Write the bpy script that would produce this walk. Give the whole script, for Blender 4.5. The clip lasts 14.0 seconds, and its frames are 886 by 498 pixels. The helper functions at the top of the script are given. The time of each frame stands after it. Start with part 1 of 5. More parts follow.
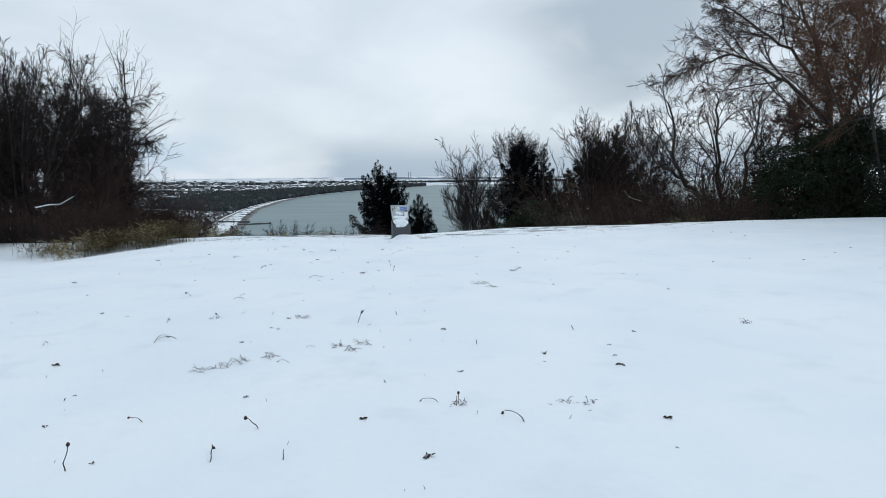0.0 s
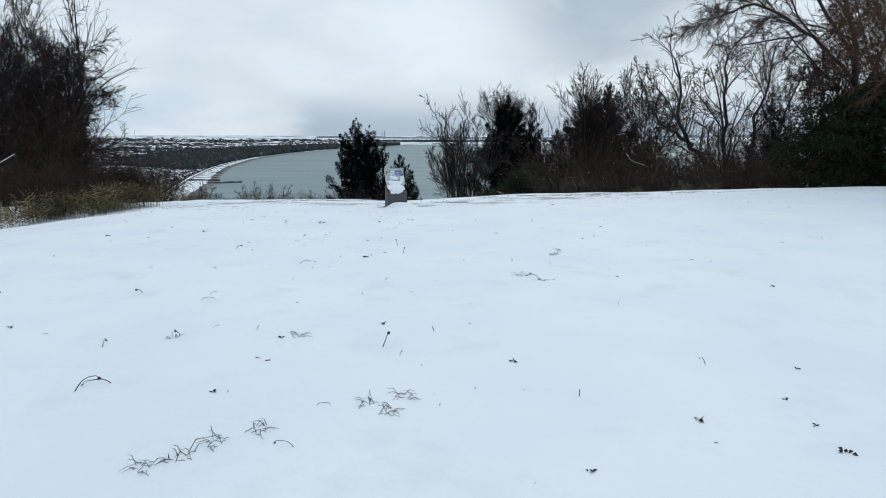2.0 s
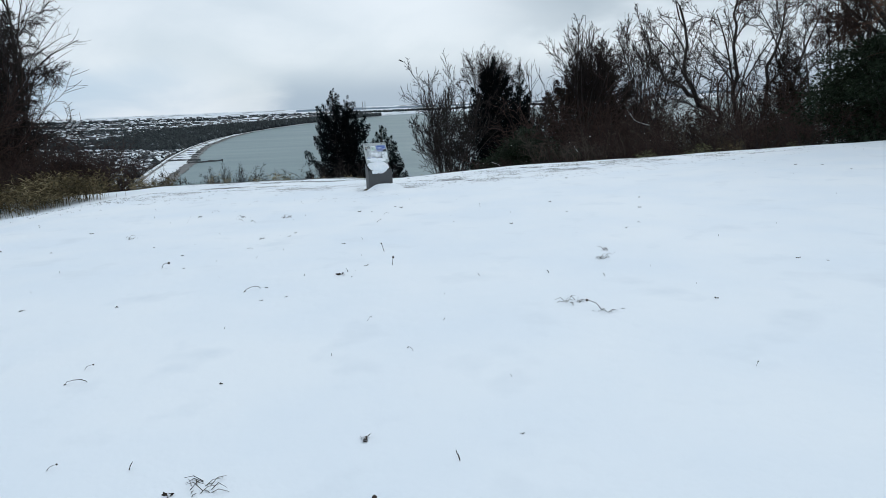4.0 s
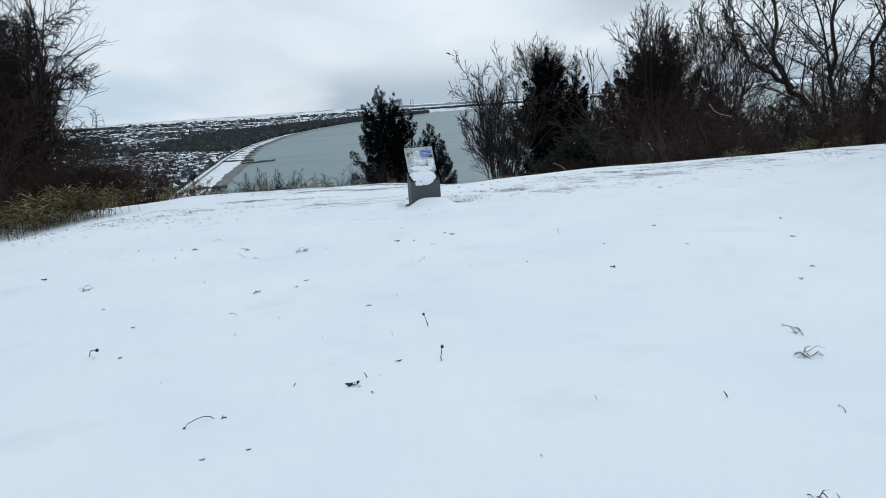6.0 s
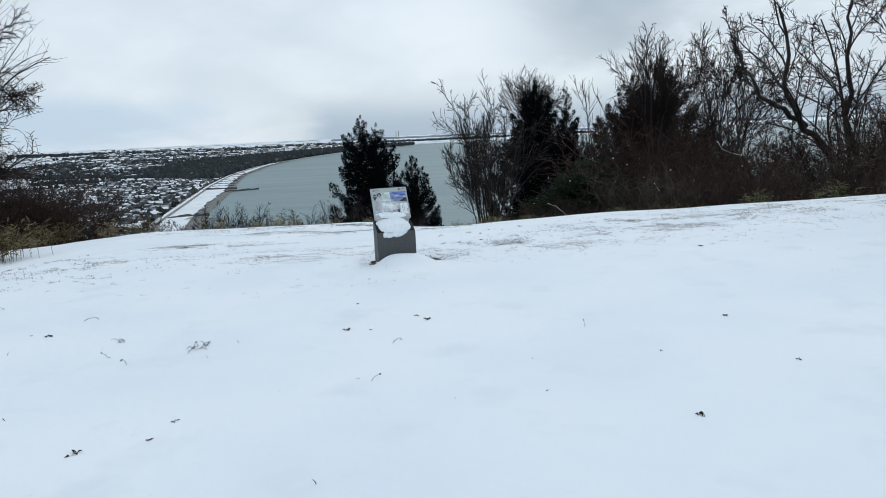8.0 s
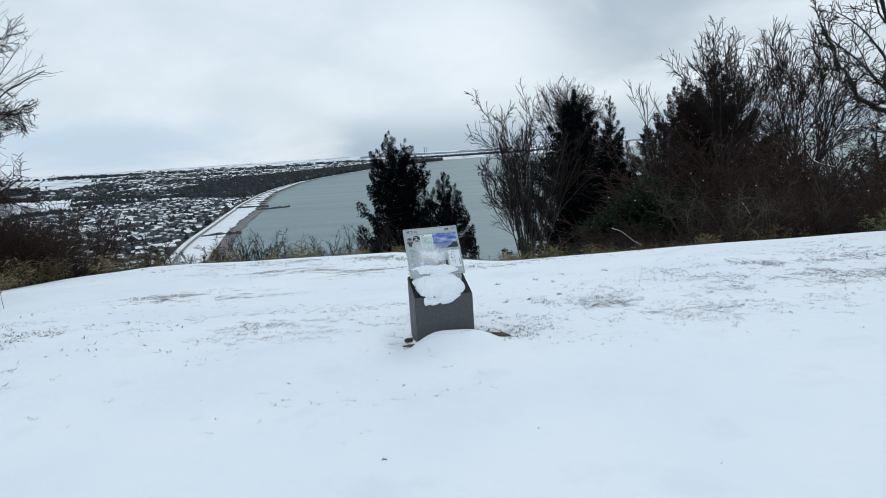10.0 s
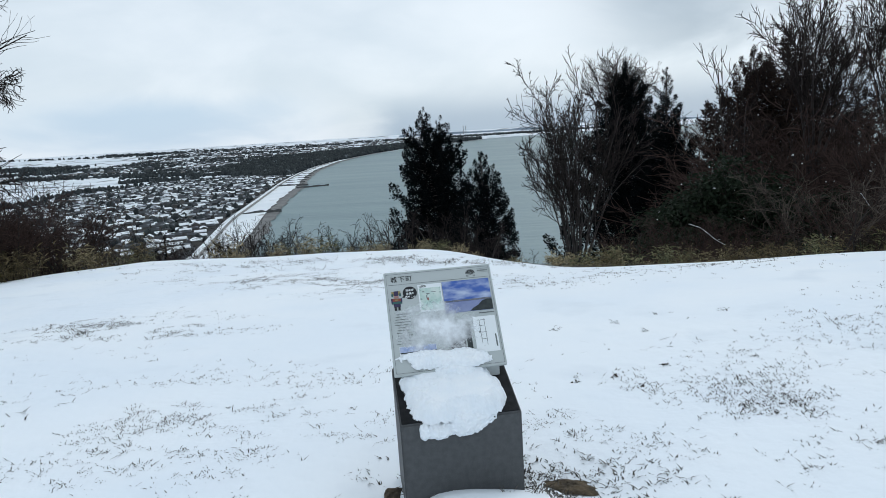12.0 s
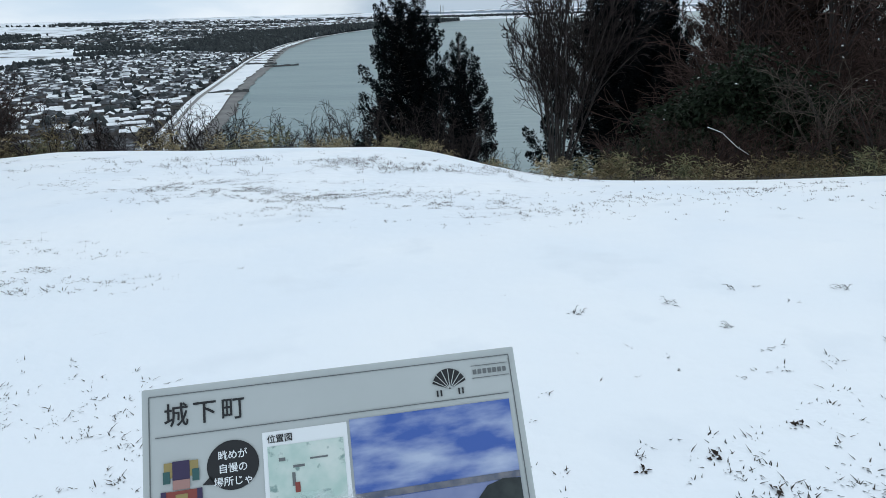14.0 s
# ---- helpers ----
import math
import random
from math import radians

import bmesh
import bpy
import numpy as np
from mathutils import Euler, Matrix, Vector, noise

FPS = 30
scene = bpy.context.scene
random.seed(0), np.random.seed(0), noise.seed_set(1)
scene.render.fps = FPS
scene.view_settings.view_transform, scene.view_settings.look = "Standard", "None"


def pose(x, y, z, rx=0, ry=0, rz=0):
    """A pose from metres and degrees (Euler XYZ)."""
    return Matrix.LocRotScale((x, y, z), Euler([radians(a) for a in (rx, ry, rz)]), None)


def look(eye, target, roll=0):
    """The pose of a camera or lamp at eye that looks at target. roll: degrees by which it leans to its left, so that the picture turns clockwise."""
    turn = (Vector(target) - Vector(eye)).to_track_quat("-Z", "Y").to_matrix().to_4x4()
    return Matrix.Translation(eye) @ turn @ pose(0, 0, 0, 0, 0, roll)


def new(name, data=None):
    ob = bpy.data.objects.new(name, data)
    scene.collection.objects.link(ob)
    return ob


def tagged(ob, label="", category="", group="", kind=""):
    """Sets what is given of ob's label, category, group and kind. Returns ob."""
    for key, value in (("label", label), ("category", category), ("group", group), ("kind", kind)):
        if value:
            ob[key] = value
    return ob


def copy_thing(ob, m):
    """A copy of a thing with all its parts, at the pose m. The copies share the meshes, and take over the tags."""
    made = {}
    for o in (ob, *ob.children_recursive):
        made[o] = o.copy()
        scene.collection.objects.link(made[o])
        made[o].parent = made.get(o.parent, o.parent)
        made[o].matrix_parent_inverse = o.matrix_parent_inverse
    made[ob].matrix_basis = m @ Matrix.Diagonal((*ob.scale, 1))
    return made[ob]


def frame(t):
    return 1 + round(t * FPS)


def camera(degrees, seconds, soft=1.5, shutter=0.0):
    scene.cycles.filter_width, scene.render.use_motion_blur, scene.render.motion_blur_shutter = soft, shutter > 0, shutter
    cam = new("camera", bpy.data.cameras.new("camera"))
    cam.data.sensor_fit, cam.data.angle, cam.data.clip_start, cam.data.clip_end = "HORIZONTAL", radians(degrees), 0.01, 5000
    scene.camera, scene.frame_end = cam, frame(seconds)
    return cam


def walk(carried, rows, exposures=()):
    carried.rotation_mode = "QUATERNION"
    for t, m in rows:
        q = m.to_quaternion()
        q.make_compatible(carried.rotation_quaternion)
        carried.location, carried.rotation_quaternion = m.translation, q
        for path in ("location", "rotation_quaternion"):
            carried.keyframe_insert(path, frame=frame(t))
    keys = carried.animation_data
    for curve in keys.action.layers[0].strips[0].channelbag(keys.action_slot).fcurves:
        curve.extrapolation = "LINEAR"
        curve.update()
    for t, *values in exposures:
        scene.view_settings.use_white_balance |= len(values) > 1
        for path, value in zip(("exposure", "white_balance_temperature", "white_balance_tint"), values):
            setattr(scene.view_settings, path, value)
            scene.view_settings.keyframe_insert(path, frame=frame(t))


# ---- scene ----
cam = camera(69.1, 14.0, soft=0.85)
PATH = [
    (0, (0.269, -1.147, 1.832), (0.249, 0.839, 1.595), -0.6),
    (0.5, (0.102, -0.606, 1.845), (0.214, 1.375, 1.597), 0.9),
    (1, (-0.084, -0.092, 1.843), (0.074, 1.883, 1.569), 1.3),
    (1.5, (-0.244, 0.491, 1.849), (-0.131, 2.463, 1.536), 0.6),
    (2, (-0.432, 1.068, 1.813), (-0.371, 3.035, 1.454), 0.1),
    (2.5, (-0.496, 1.718, 1.791), (-0.49, 3.671, 1.361), -1.5),
    (3, (-0.55, 2.389, 1.758), (-0.536, 4.339, 1.313), -1.8),
    (3.2, (-0.527, 2.63, 1.747), (-0.463, 4.576, 1.29), -1.5),
    (5.3, (-0.493, 5.324, 1.737), (-0.385, 7.271, 1.293), -2.7),
    (5.5, (-0.484, 5.588, 1.694), (-0.4, 7.535, 1.241), -3.2),
    (6, (-0.549, 6.25, 1.697), (-0.604, 8.196, 1.241), -3.9),
    (6.5, (-0.505, 6.868, 1.696), (-0.524, 8.813, 1.228), -3.5),
    (7, (-0.438, 7.54, 1.679), (-0.607, 9.502, 1.33), -1.9),
    (7.2, (-0.43, 7.772, 1.645), (-0.533, 9.738, 1.297), -1.0),
    (9.3, (-0.715, 10.674, 1.619), (-0.647, 12.633, 1.221), -3.5),
    (9.5, (-0.75, 10.973, 1.61), (-0.688, 12.941, 1.262), -2.9),
    (10, (-0.82, 11.693, 1.603), (-0.906, 13.666, 1.29), -3.7),
    (10.5, (-0.792, 12.427, 1.589), (-0.784, 14.38, 1.161), -4.3),
    (11, (-0.829, 13.167, 1.592), (-0.879, 15.128, 1.203), -2.9),
    (11.5, (-0.841, 13.83, 1.572), (-0.941, 15.795, 1.213), -3.7),
    (12, (-0.846, 14.553, 1.523), (-1.052, 16.507, 1.154), -3.7),
    (12.5, (-0.836, 15.092, 1.497), (-0.98, 17.047, 1.099), -0.6),
    (13, (-0.889, 15.697, 1.428), (-1.215, 17.617, 0.974), -0.9),
    (13.5, (-0.918, 16.255, 1.36), (-1.057, 18.173, 0.81), -2.1),
    (14, (-0.98, 16.634, 1.343), (-1.109, 18.501, 0.637), -1.7),
]
walk(cam, [(t, look(eye, target, roll)) for t, eye, target, roll in PATH],
     exposures=[(0, 0.0), (9.0, 0.02), (11.0, 0.05), (12.5, 0.10), (14.0, 0.15)])

# ---- world, sun and exposure ----
world = bpy.data.worlds.new("winter_sky")
scene.world = world
world.use_nodes = True
wn, wl = world.node_tree.nodes, world.node_tree.links
wn.clear()


def wnode(kind, **values):
    n = wn.new(kind)
    for key, value in values.items():
        n.inputs[key].default_value = value
    return n


def wmath(op, a, b=None, c=None):
    n = wn.new("ShaderNodeMath")
    n.operation = op
    for i, v in enumerate((a, b, c)):
        if v is None:
            continue
        if isinstance(v, (int, float)):
            n.inputs[i].default_value = v
        else:
            wl.new(v, n.inputs[i])
    return n.outputs[0]


def wstep(v, lo, hi):
    n = wn.new("ShaderNodeMapRange")
    n.interpolation_type = "SMOOTHSTEP"
    wl.new(v, n.inputs["Value"])
    n.inputs["From Min"].default_value, n.inputs["From Max"].default_value = lo, hi
    return n.outputs["Result"]


def wmix(fac, a, b):
    n = wn.new("ShaderNodeMix")
    n.data_type = "RGBA"
    for sock, v in ((n.inputs[0], fac), (n.inputs[6], a), (n.inputs[7], b)):
        if isinstance(v, tuple):
            sock.default_value = (*v, 1)
        elif isinstance(v, (int, float)):
            sock.default_value = v
        else:
            wl.new(v, sock)
    return n.outputs[2]


SUN_UP, SUN_TURN = radians(38), radians(20)
sky = wn.new("ShaderNodeTexSky")
sky.sky_type = "NISHITA"
sky.sun_disc = False
sky.sun_elevation, sky.sun_rotation = SUN_UP, SUN_TURN
coord = wn.new("ShaderNodeTexCoord")
parts_of = wn.new("ShaderNodeSeparateXYZ")
wl.new(coord.outputs["Generated"], parts_of.inputs[0])
DX, DY, DZ = parts_of.outputs
azim = wmath("ARCTAN2", DX, DY)
elev = wmath("ARCSINE", DZ)
# cloud sheet, seen as a flat layer overhead
flat = wn.new("ShaderNodeCombineXYZ")
den = wmath("ADD", wmath("MAXIMUM", DZ, 0.0), 0.42)
wl.new(wmath("DIVIDE", DX, den), flat.inputs[0])
wl.new(wmath("DIVIDE", DY, den), flat.inputs[1])
billow = wnode("ShaderNodeTexNoise", Scale=2.1, Detail=5.0, Roughness=0.5, Distortion=0.5)
wl.new(flat.outputs[0], billow.inputs["Vector"])
fine = wnode("ShaderNodeTexNoise", Scale=6.5, Detail=4.0, Roughness=0.55)
wl.new(flat.outputs[0], fine.inputs["Vector"])


def blob(az, el, raz, rel, ragged=1.6):
    """Soft round cloud mass round a heading, in radians."""
    u = wmath("DIVIDE", wmath("SUBTRACT", azim, az), raz)
    v = wmath("DIVIDE", wmath("SUBTRACT", elev, el), rel)
    wob = wmath("MULTIPLY", wmath("SUBTRACT", billow.outputs["Fac"], 0.5), ragged)
    rr = wmath("ADD", wmath("SQRT", wmath("ADD", wmath("MULTIPLY", u, u), wmath("MULTIPLY", v, v))), wob)
    return wstep(rr, 1.15, 0.25)


tone = wmix(wstep(billow.outputs["Fac"], 0.3, 0.72), (0.66, 0.735, 0.775), (0.79, 0.845, 0.87))
tone = wmix(wmath("MULTIPLY", wstep(fine.outputs["Fac"], 0.35, 0.7), 0.25), tone, (0.62, 0.70, 0.75))
tone = wmix(wmath("MULTIPLY", blob(0.30, 0.20, 0.27, 0.13), 0.9), tone, (0.40, 0.475, 0.53))
tone = wmix(wmath("MULTIPLY", blob(0.0, 0.34, 0.55, 0.08), 0.45), tone, (0.50, 0.57, 0.62))
tone = wmix(wmath("MULTIPLY", blob(0.01, 0.15, 0.17, 0.085, 3.6), 0.6), tone, (0.88, 0.92, 0.93))
low = wmath("MULTIPLY", wstep(elev, 0.07, 0.008), wstep(wmath("ADD", azim, wmath("MULTIPLY", fine.outputs["Fac"], 0.05)), -0.20, -0.13))
tone = wmix(wmath("MULTIPLY", low, 0.92), tone, (0.37, 0.48, 0.58))
tone = wmix(wmath("MULTIPLY", wmath("MULTIPLY", wstep(elev, 0.10, 0.0), wstep(azim, -0.22, -0.3)), 0.6), tone, (0.84, 0.89, 0.92))
tone = wmix(wmath("MULTIPLY", blob(-0.50, 0.03, 0.22, 0.045), 0.9), tone, (0.52, 0.65, 0.76))
cloud_bg = wnode("ShaderNodeBackground", Strength=1.0)
cool = wn.new("ShaderNodeMix")
cool.data_type, cool.blend_type = "RGBA", "MULTIPLY"
cool.inputs[0].default_value = 1.0
cool.inputs[7].default_value = (0.960, 1.0, 1.063, 1)
wl.new(tone, cool.inputs[6])
wl.new(cool.outputs[2], cloud_bg.inputs["Color"])
sky_bg = wnode("ShaderNodeBackground", Strength=0.10)
wl.new(sky.outputs[0], sky_bg.inputs["Color"])
blend = wn.new("ShaderNodeMixShader")
blend.inputs[0].default_value = 0.93
wl.new(sky_bg.outputs[0], blend.inputs[1])
wl.new(cloud_bg.outputs[0], blend.inputs[2])
world_out = wn.new("ShaderNodeOutputWorld")
wl.new(blend.outputs[0], world_out.inputs["Surface"])

sun = new("sun", bpy.data.lights.new("sun", "SUN"))
sun.data.energy, sun.data.angle, sun.data.color = 0.5, radians(25), (1.0, 0.97, 0.93)
sun.matrix_world = look((math.sin(SUN_TURN) * 50, math.cos(SUN_TURN) * 50, 50 * math.tan(SUN_UP)), (0, 0, 0))


# ---- materials ----
def material(name, colour, second=None, scale=4.0, rough=0.85, bump=0.0, bump_scale=None, island=None, metal=0.0, detail=4.0, spec=0.3, lo=0.35, hi=0.65, stretch=None, fleck=None):
    """Principled material: two colours mixed by noise at a real scale, a fine bump, and a shift per piece."""
    m = bpy.data.materials.new(name)
    m.use_nodes = True
    n, l = m.node_tree.nodes, m.node_tree.links
    b = n["Principled BSDF"]
    b.inputs["Base Color"].default_value = (*colour, 1)
    b.inputs["Roughness"].default_value = rough
    b.inputs["Metallic"].default_value = metal
    b.inputs["Specular IOR Level"].default_value = spec
    tc = n.new("ShaderNodeTexCoord")
    out = None
    if second:
        t = n.new("ShaderNodeTexNoise")
        t.inputs["Scale"].default_value, t.inputs["Detail"].default_value = scale, detail
        if stretch:
            mp = n.new("ShaderNodeMapping")
            mp.inputs["Scale"].default_value = stretch
            l.new(tc.outputs["Object"], mp.inputs["Vector"])
            l.new(mp.outputs[0], t.inputs["Vector"])
        else:
            l.new(tc.outputs["Object"], t.inputs["Vector"])
        r = n.new("ShaderNodeMapRange")
        r.inputs["From Min"].default_value, r.inputs["From Max"].default_value = lo, hi
        l.new(t.outputs["Fac"], r.inputs["Value"])
        x = n.new("ShaderNodeMix")
        x.data_type = "RGBA"
        x.inputs[6].default_value, x.inputs[7].default_value = (*colour, 1), (*second, 1)
        l.new(r.outputs["Result"], x.inputs[0])
        out = x.outputs[2]
    if island:
        g = n.new("ShaderNodeNewGeometry")
        x2 = n.new("ShaderNodeMix")
        x2.data_type = "RGBA"
        x2.inputs[7].default_value = (*island, 1)
        if out:
            l.new(out, x2.inputs[6])
        else:
            x2.inputs[6].default_value = (*colour, 1)
        l.new(g.outputs["Random Per Island"], x2.inputs[0])
        out = x2.outputs[2]
    if fleck:
        t3 = n.new("ShaderNodeTexNoise")
        t3.inputs["Scale"].default_value, t3.inputs["Detail"].default_value = fleck[0], 3
        l.new(tc.outputs["Object"], t3.inputs["Vector"])
        r3 = n.new("ShaderNodeMapRange")
        r3.inputs["From Min"].default_value, r3.inputs["From Max"].default_value = fleck[1], fleck[2]
        l.new(t3.outputs["Fac"], r3.inputs["Value"])
        x3 = n.new("ShaderNodeMix")
        x3.data_type = "RGBA"
        x3.inputs[7].default_value = (*fleck[3], 1)
        if out:
            l.new(out, x3.inputs[6])
        else:
            x3.inputs[6].default_value = (*colour, 1)
        l.new(r3.outputs["Result"], x3.inputs[0])
        out = x3.outputs[2]
    if out:
        l.new(out, b.inputs["Base Color"])
    if bump:
        t2 = n.new("ShaderNodeTexNoise")
        t2.inputs["Scale"].default_value, t2.inputs["Detail"].default_value = bump_scale or scale * 6, 6
        l.new(tc.outputs["Object"], t2.inputs["Vector"])
        bp = n.new("ShaderNodeBump")
        bp.inputs["Strength"].default_value = bump
        bp.inputs["Distance"].default_value = 0.02
        l.new(t2.outputs["Fac"], bp.inputs["Height"])
        l.new(bp.outputs["Normal"], b.inputs["Normal"])
    return m


SNOW = material("snow", (0.86, 0.905, 0.945), (0.80, 0.865, 0.93), 0.6, rough=0.7, bump=0.5, bump_scale=7, spec=0.2, fleck=(1.7, 0.58, 0.80, (0.75, 0.81, 0.87)))
SNOW_CLUMP = material("clumped_snow", (0.90, 0.93, 0.96), (0.85, 0.90, 0.95), 14, rough=0.7, bump=0.35, bump_scale=70, spec=0.15)
SNOW_FAR = material("snowy_fields", (0.80, 0.84, 0.88), (0.62, 0.68, 0.74), 0.006, rough=0.9, fleck=(0.012, 0.56, 0.66, (0.16, 0.17, 0.17)))
SHORE_SNOW = material("beach_snow", (0.80, 0.84, 0.87), (0.72, 0.77, 0.81), 0.02, rough=0.9, fleck=(0.05, 0.62, 0.72, (0.30, 0.29, 0.27)))
TOWN_GROUND = material("town_ground", (0.055, 0.058, 0.064), (0.50, 0.55, 0.60), 0.03, rough=0.9, lo=0.53, hi=0.68)
SAND = material("wet_sand", (0.085, 0.088, 0.088), (0.15, 0.15, 0.148), 0.05, rough=0.6)
BARK = material("dark_bark", (0.018, 0.015, 0.015), (0.044, 0.038, 0.035), 3, rough=0.9, bump=0.6, bump_scale=18)
TWIG = material("bare_twigs", (0.013, 0.011, 0.011), rough=0.9, spec=0.03, island=(0.036, 0.029, 0.028))
TWIG_GREY = material("pale_grey_twigs", (0.040, 0.034, 0.031), rough=0.9, spec=0.03, island=(0.115, 0.094, 0.080))
TWIG_RED = material("reddish_twigs", (0.050, 0.030, 0.023), rough=0.9, spec=0.03, island=(0.11, 0.063, 0.042))
TWIG_BROWN = material("brown_brush_twigs", (0.022, 0.016, 0.015), rough=0.9, spec=0.03, island=(0.078, 0.052, 0.045))
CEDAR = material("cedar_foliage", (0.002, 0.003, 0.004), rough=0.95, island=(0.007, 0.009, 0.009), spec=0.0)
CEDAR_BROWN = material("browned_cedar_foliage", (0.011, 0.009, 0.009), rough=0.9, island=(0.036, 0.025, 0.021), spec=0.0)
LEAF = material("evergreen_leaves", (0.008, 0.015, 0.009), rough=0.55, island=(0.022, 0.033, 0.019), spec=0.08)
SASA = material("bamboo_grass_leaves", (0.04, 0.032, 0.018), rough=0.8, island=(0.40, 0.33, 0.19), spec=0.25)
SASA_DARK = material("withered_bamboo_grass_leaves", (0.020, 0.018, 0.012), rough=0.85, spec=0.1, island=(0.165, 0.130, 0.070))
SASA_GREEN = material("green_bamboo_grass_leaves", (0.022, 0.028, 0.014), rough=0.8, island=(0.24, 0.23, 0.12), spec=0.25)
DRY = material("dry_grass", (0.032, 0.031, 0.030), rough=0.9, spec=0.05, island=(0.125, 0.114, 0.102))
STALK = material("dead_stalks", (0.022, 0.020, 0.021), rough=0.9, spec=0.03, island=(0.085, 0.066, 0.055))
SOIL = material("bare_turf", (0.045, 0.036, 0.026), (0.13, 0.10, 0.065), 22, rough=0.95, bump=0.8, bump_scale=60)
STONE = material("dark_grey_granite", (0.062, 0.066, 0.070), (0.080, 0.084, 0.088), 40, rough=0.6, bump=0.12, bump_scale=220, spec=0.35, fleck=(260, 0.60, 0.74, (0.105, 0.108, 0.112)))
STONE_TOP = material("polished_granite_top", (0.012, 0.013, 0.014), (0.022, 0.023, 0.025), 30, rough=0.65, bump=0.05, bump_scale=200, spec=0.08)
STEEL = material("satin_aluminium", (0.50, 0.53, 0.53), (0.42, 0.45, 0.45), 12, rough=0.45, metal=0.6)
BOARD = material("printed_board", (0.43, 0.47, 0.47), (0.47, 0.51, 0.51), 7, rough=0.45, spec=0.4)
INK = material("black_print", (0.02, 0.022, 0.025), rough=0.5)
GREY_INK = material("grey_print", (0.14, 0.155, 0.16), rough=0.5)
PAPER = material("white_print", (0.78, 0.82, 0.84), rough=0.5)
MAP = material("printed_map", (0.42, 0.58, 0.53), (0.62, 0.70, 0.66), 30, rough=0.5, fleck=(70, 0.6, 0.68, (0.22, 0.33, 0.31)))
RED_INK = material("red_print", (0.24, 0.06, 0.05), rough=0.5)
PURPLE_INK = material("purple_print", (0.045, 0.035, 0.085), rough=0.5)
GOLD_INK = material("gold_print", (0.30, 0.24, 0.10), rough=0.5)
SKIN_INK = material("pink_print", (0.36, 0.21, 0.19), rough=0.5)
TEAL_INK = material("teal_print", (0.04, 0.11, 0.11), rough=0.5)
PHOTO_SKY = material("photo_blue_sky", (0.055, 0.12, 0.40), (0.45, 0.52, 0.68), 26, rough=0.4, lo=0.44, hi=0.72, detail=6, stretch=(0.42, 1, 1.3))
PHOTO_CLOUD = material("photo_white_cloud", (0.55, 0.60, 0.70), (0.30, 0.38, 0.60), 40, rough=0.4)
PHOTO_SEA = material("photo_sea", (0.16, 0.20, 0.38), (0.24, 0.28, 0.45), 20, rough=0.4)
PHOTO_LAND = material("photo_coast", (0.09, 0.11, 0.16), (0.20, 0.20, 0.22), 60, rough=0.4)
PHOTO_DARK = material("photo_dark_trees", (0.02, 0.027, 0.03), (0.04, 0.05, 0.05), 60, rough=0.4)
PHOTO_GREY = material("photo_monochrome", (0.12, 0.12, 0.125), (0.5, 0.52, 0.53), 55, rough=0.4, lo=0.4, hi=0.6)
HOUSE_WALL = material("house_walls", (0.15, 0.145, 0.14), (0.30, 0.28, 0.26), 0.02, rough=0.9, island=(0.05, 0.048, 0.05))
ROOF_SNOW = material("snowy_roofs", (0.80, 0.84, 0.87), (0.30, 0.33, 0.36), 0.022, rough=0.9, lo=0.46, hi=0.62)
ROOF_DARK = material("wet_dark_roofs", (0.05, 0.055, 0.062), (0.42, 0.46, 0.50), 0.09, rough=0.8, lo=0.52, hi=0.66)
CONCRETE = material("weathered_concrete", (0.30, 0.30, 0.29), (0.20, 0.20, 0.20), 0.4, rough=0.9)
DARK_ROCK = material("wet_breakwater_rock", (0.055, 0.06, 0.062), (0.11, 0.11, 0.11), 0.3, rough=0.7)
PINE = material("coastal_pines", (0.016, 0.022, 0.025), rough=0.95, island=(0.045, 0.053, 0.055), fleck=(0.03, 0.64, 0.74, (0.20, 0.23, 0.25)))
# far hills: distance haze is painted into the blue-grey base colour
FAR_HAZE = material("hazy_distant_hills", (0.13, 0.18, 0.23), (0.22, 0.28, 0.34), 0.004, rough=1.0)

SEA = material("cold_sea", (0.105, 0.180, 0.195), (0.150, 0.225, 0.238), 0.006, rough=0.45, spec=0.35)
sn, sl = SEA.node_tree.nodes, SEA.node_tree.links
stc = sn.new("ShaderNodeTexCoord")
smap = sn.new("ShaderNodeMapping")
smap.inputs["Scale"].default_value = (0.02, 0.10, 0.1)
smap.inputs["Rotation"].default_value = (0, 0, radians(-14))
swell = sn.new("ShaderNodeTexNoise")
swell.inputs["Scale"].default_value, swell.inputs["Detail"].default_value = 1.0, 6
sbump = sn.new("ShaderNodeBump")
sbump.inputs["Strength"].default_value, sbump.inputs["Distance"].default_value = 0.6, 1.2
sl.new(stc.outputs["Object"], smap.inputs["Vector"])
sl.new(smap.outputs[0], swell.inputs["Vector"])
sl.new(swell.outputs["Fac"], sbump.inputs["Height"])
sl.new(sbump.outputs[0], sn["Principled BSDF"].inputs["Normal"])
for node in sn:
    if node.type == "TEX_NOISE" and node != swell:
        sl.new(smap.outputs[0], node.inputs["Vector"])
        node.inputs["Scale"].default_value = 0.12


# thin wind-blown frost: noise decides where the board shows through
FROST = bpy.data.materials.new("thin_frost")
FROST.use_nodes = True
fn, fl = FROST.node_tree.nodes, FROST.node_tree.links
fb = fn["Principled BSDF"]
fb.inputs["Base Color"].default_value, fb.inputs["Roughness"].default_value = (0.86, 0.90, 0.94, 1), 0.8
ftc = fn.new("ShaderNodeTexCoord")
fsep = fn.new("ShaderNodeSeparateXYZ")
fl.new(ftc.outputs["UV"], fsep.inputs[0])


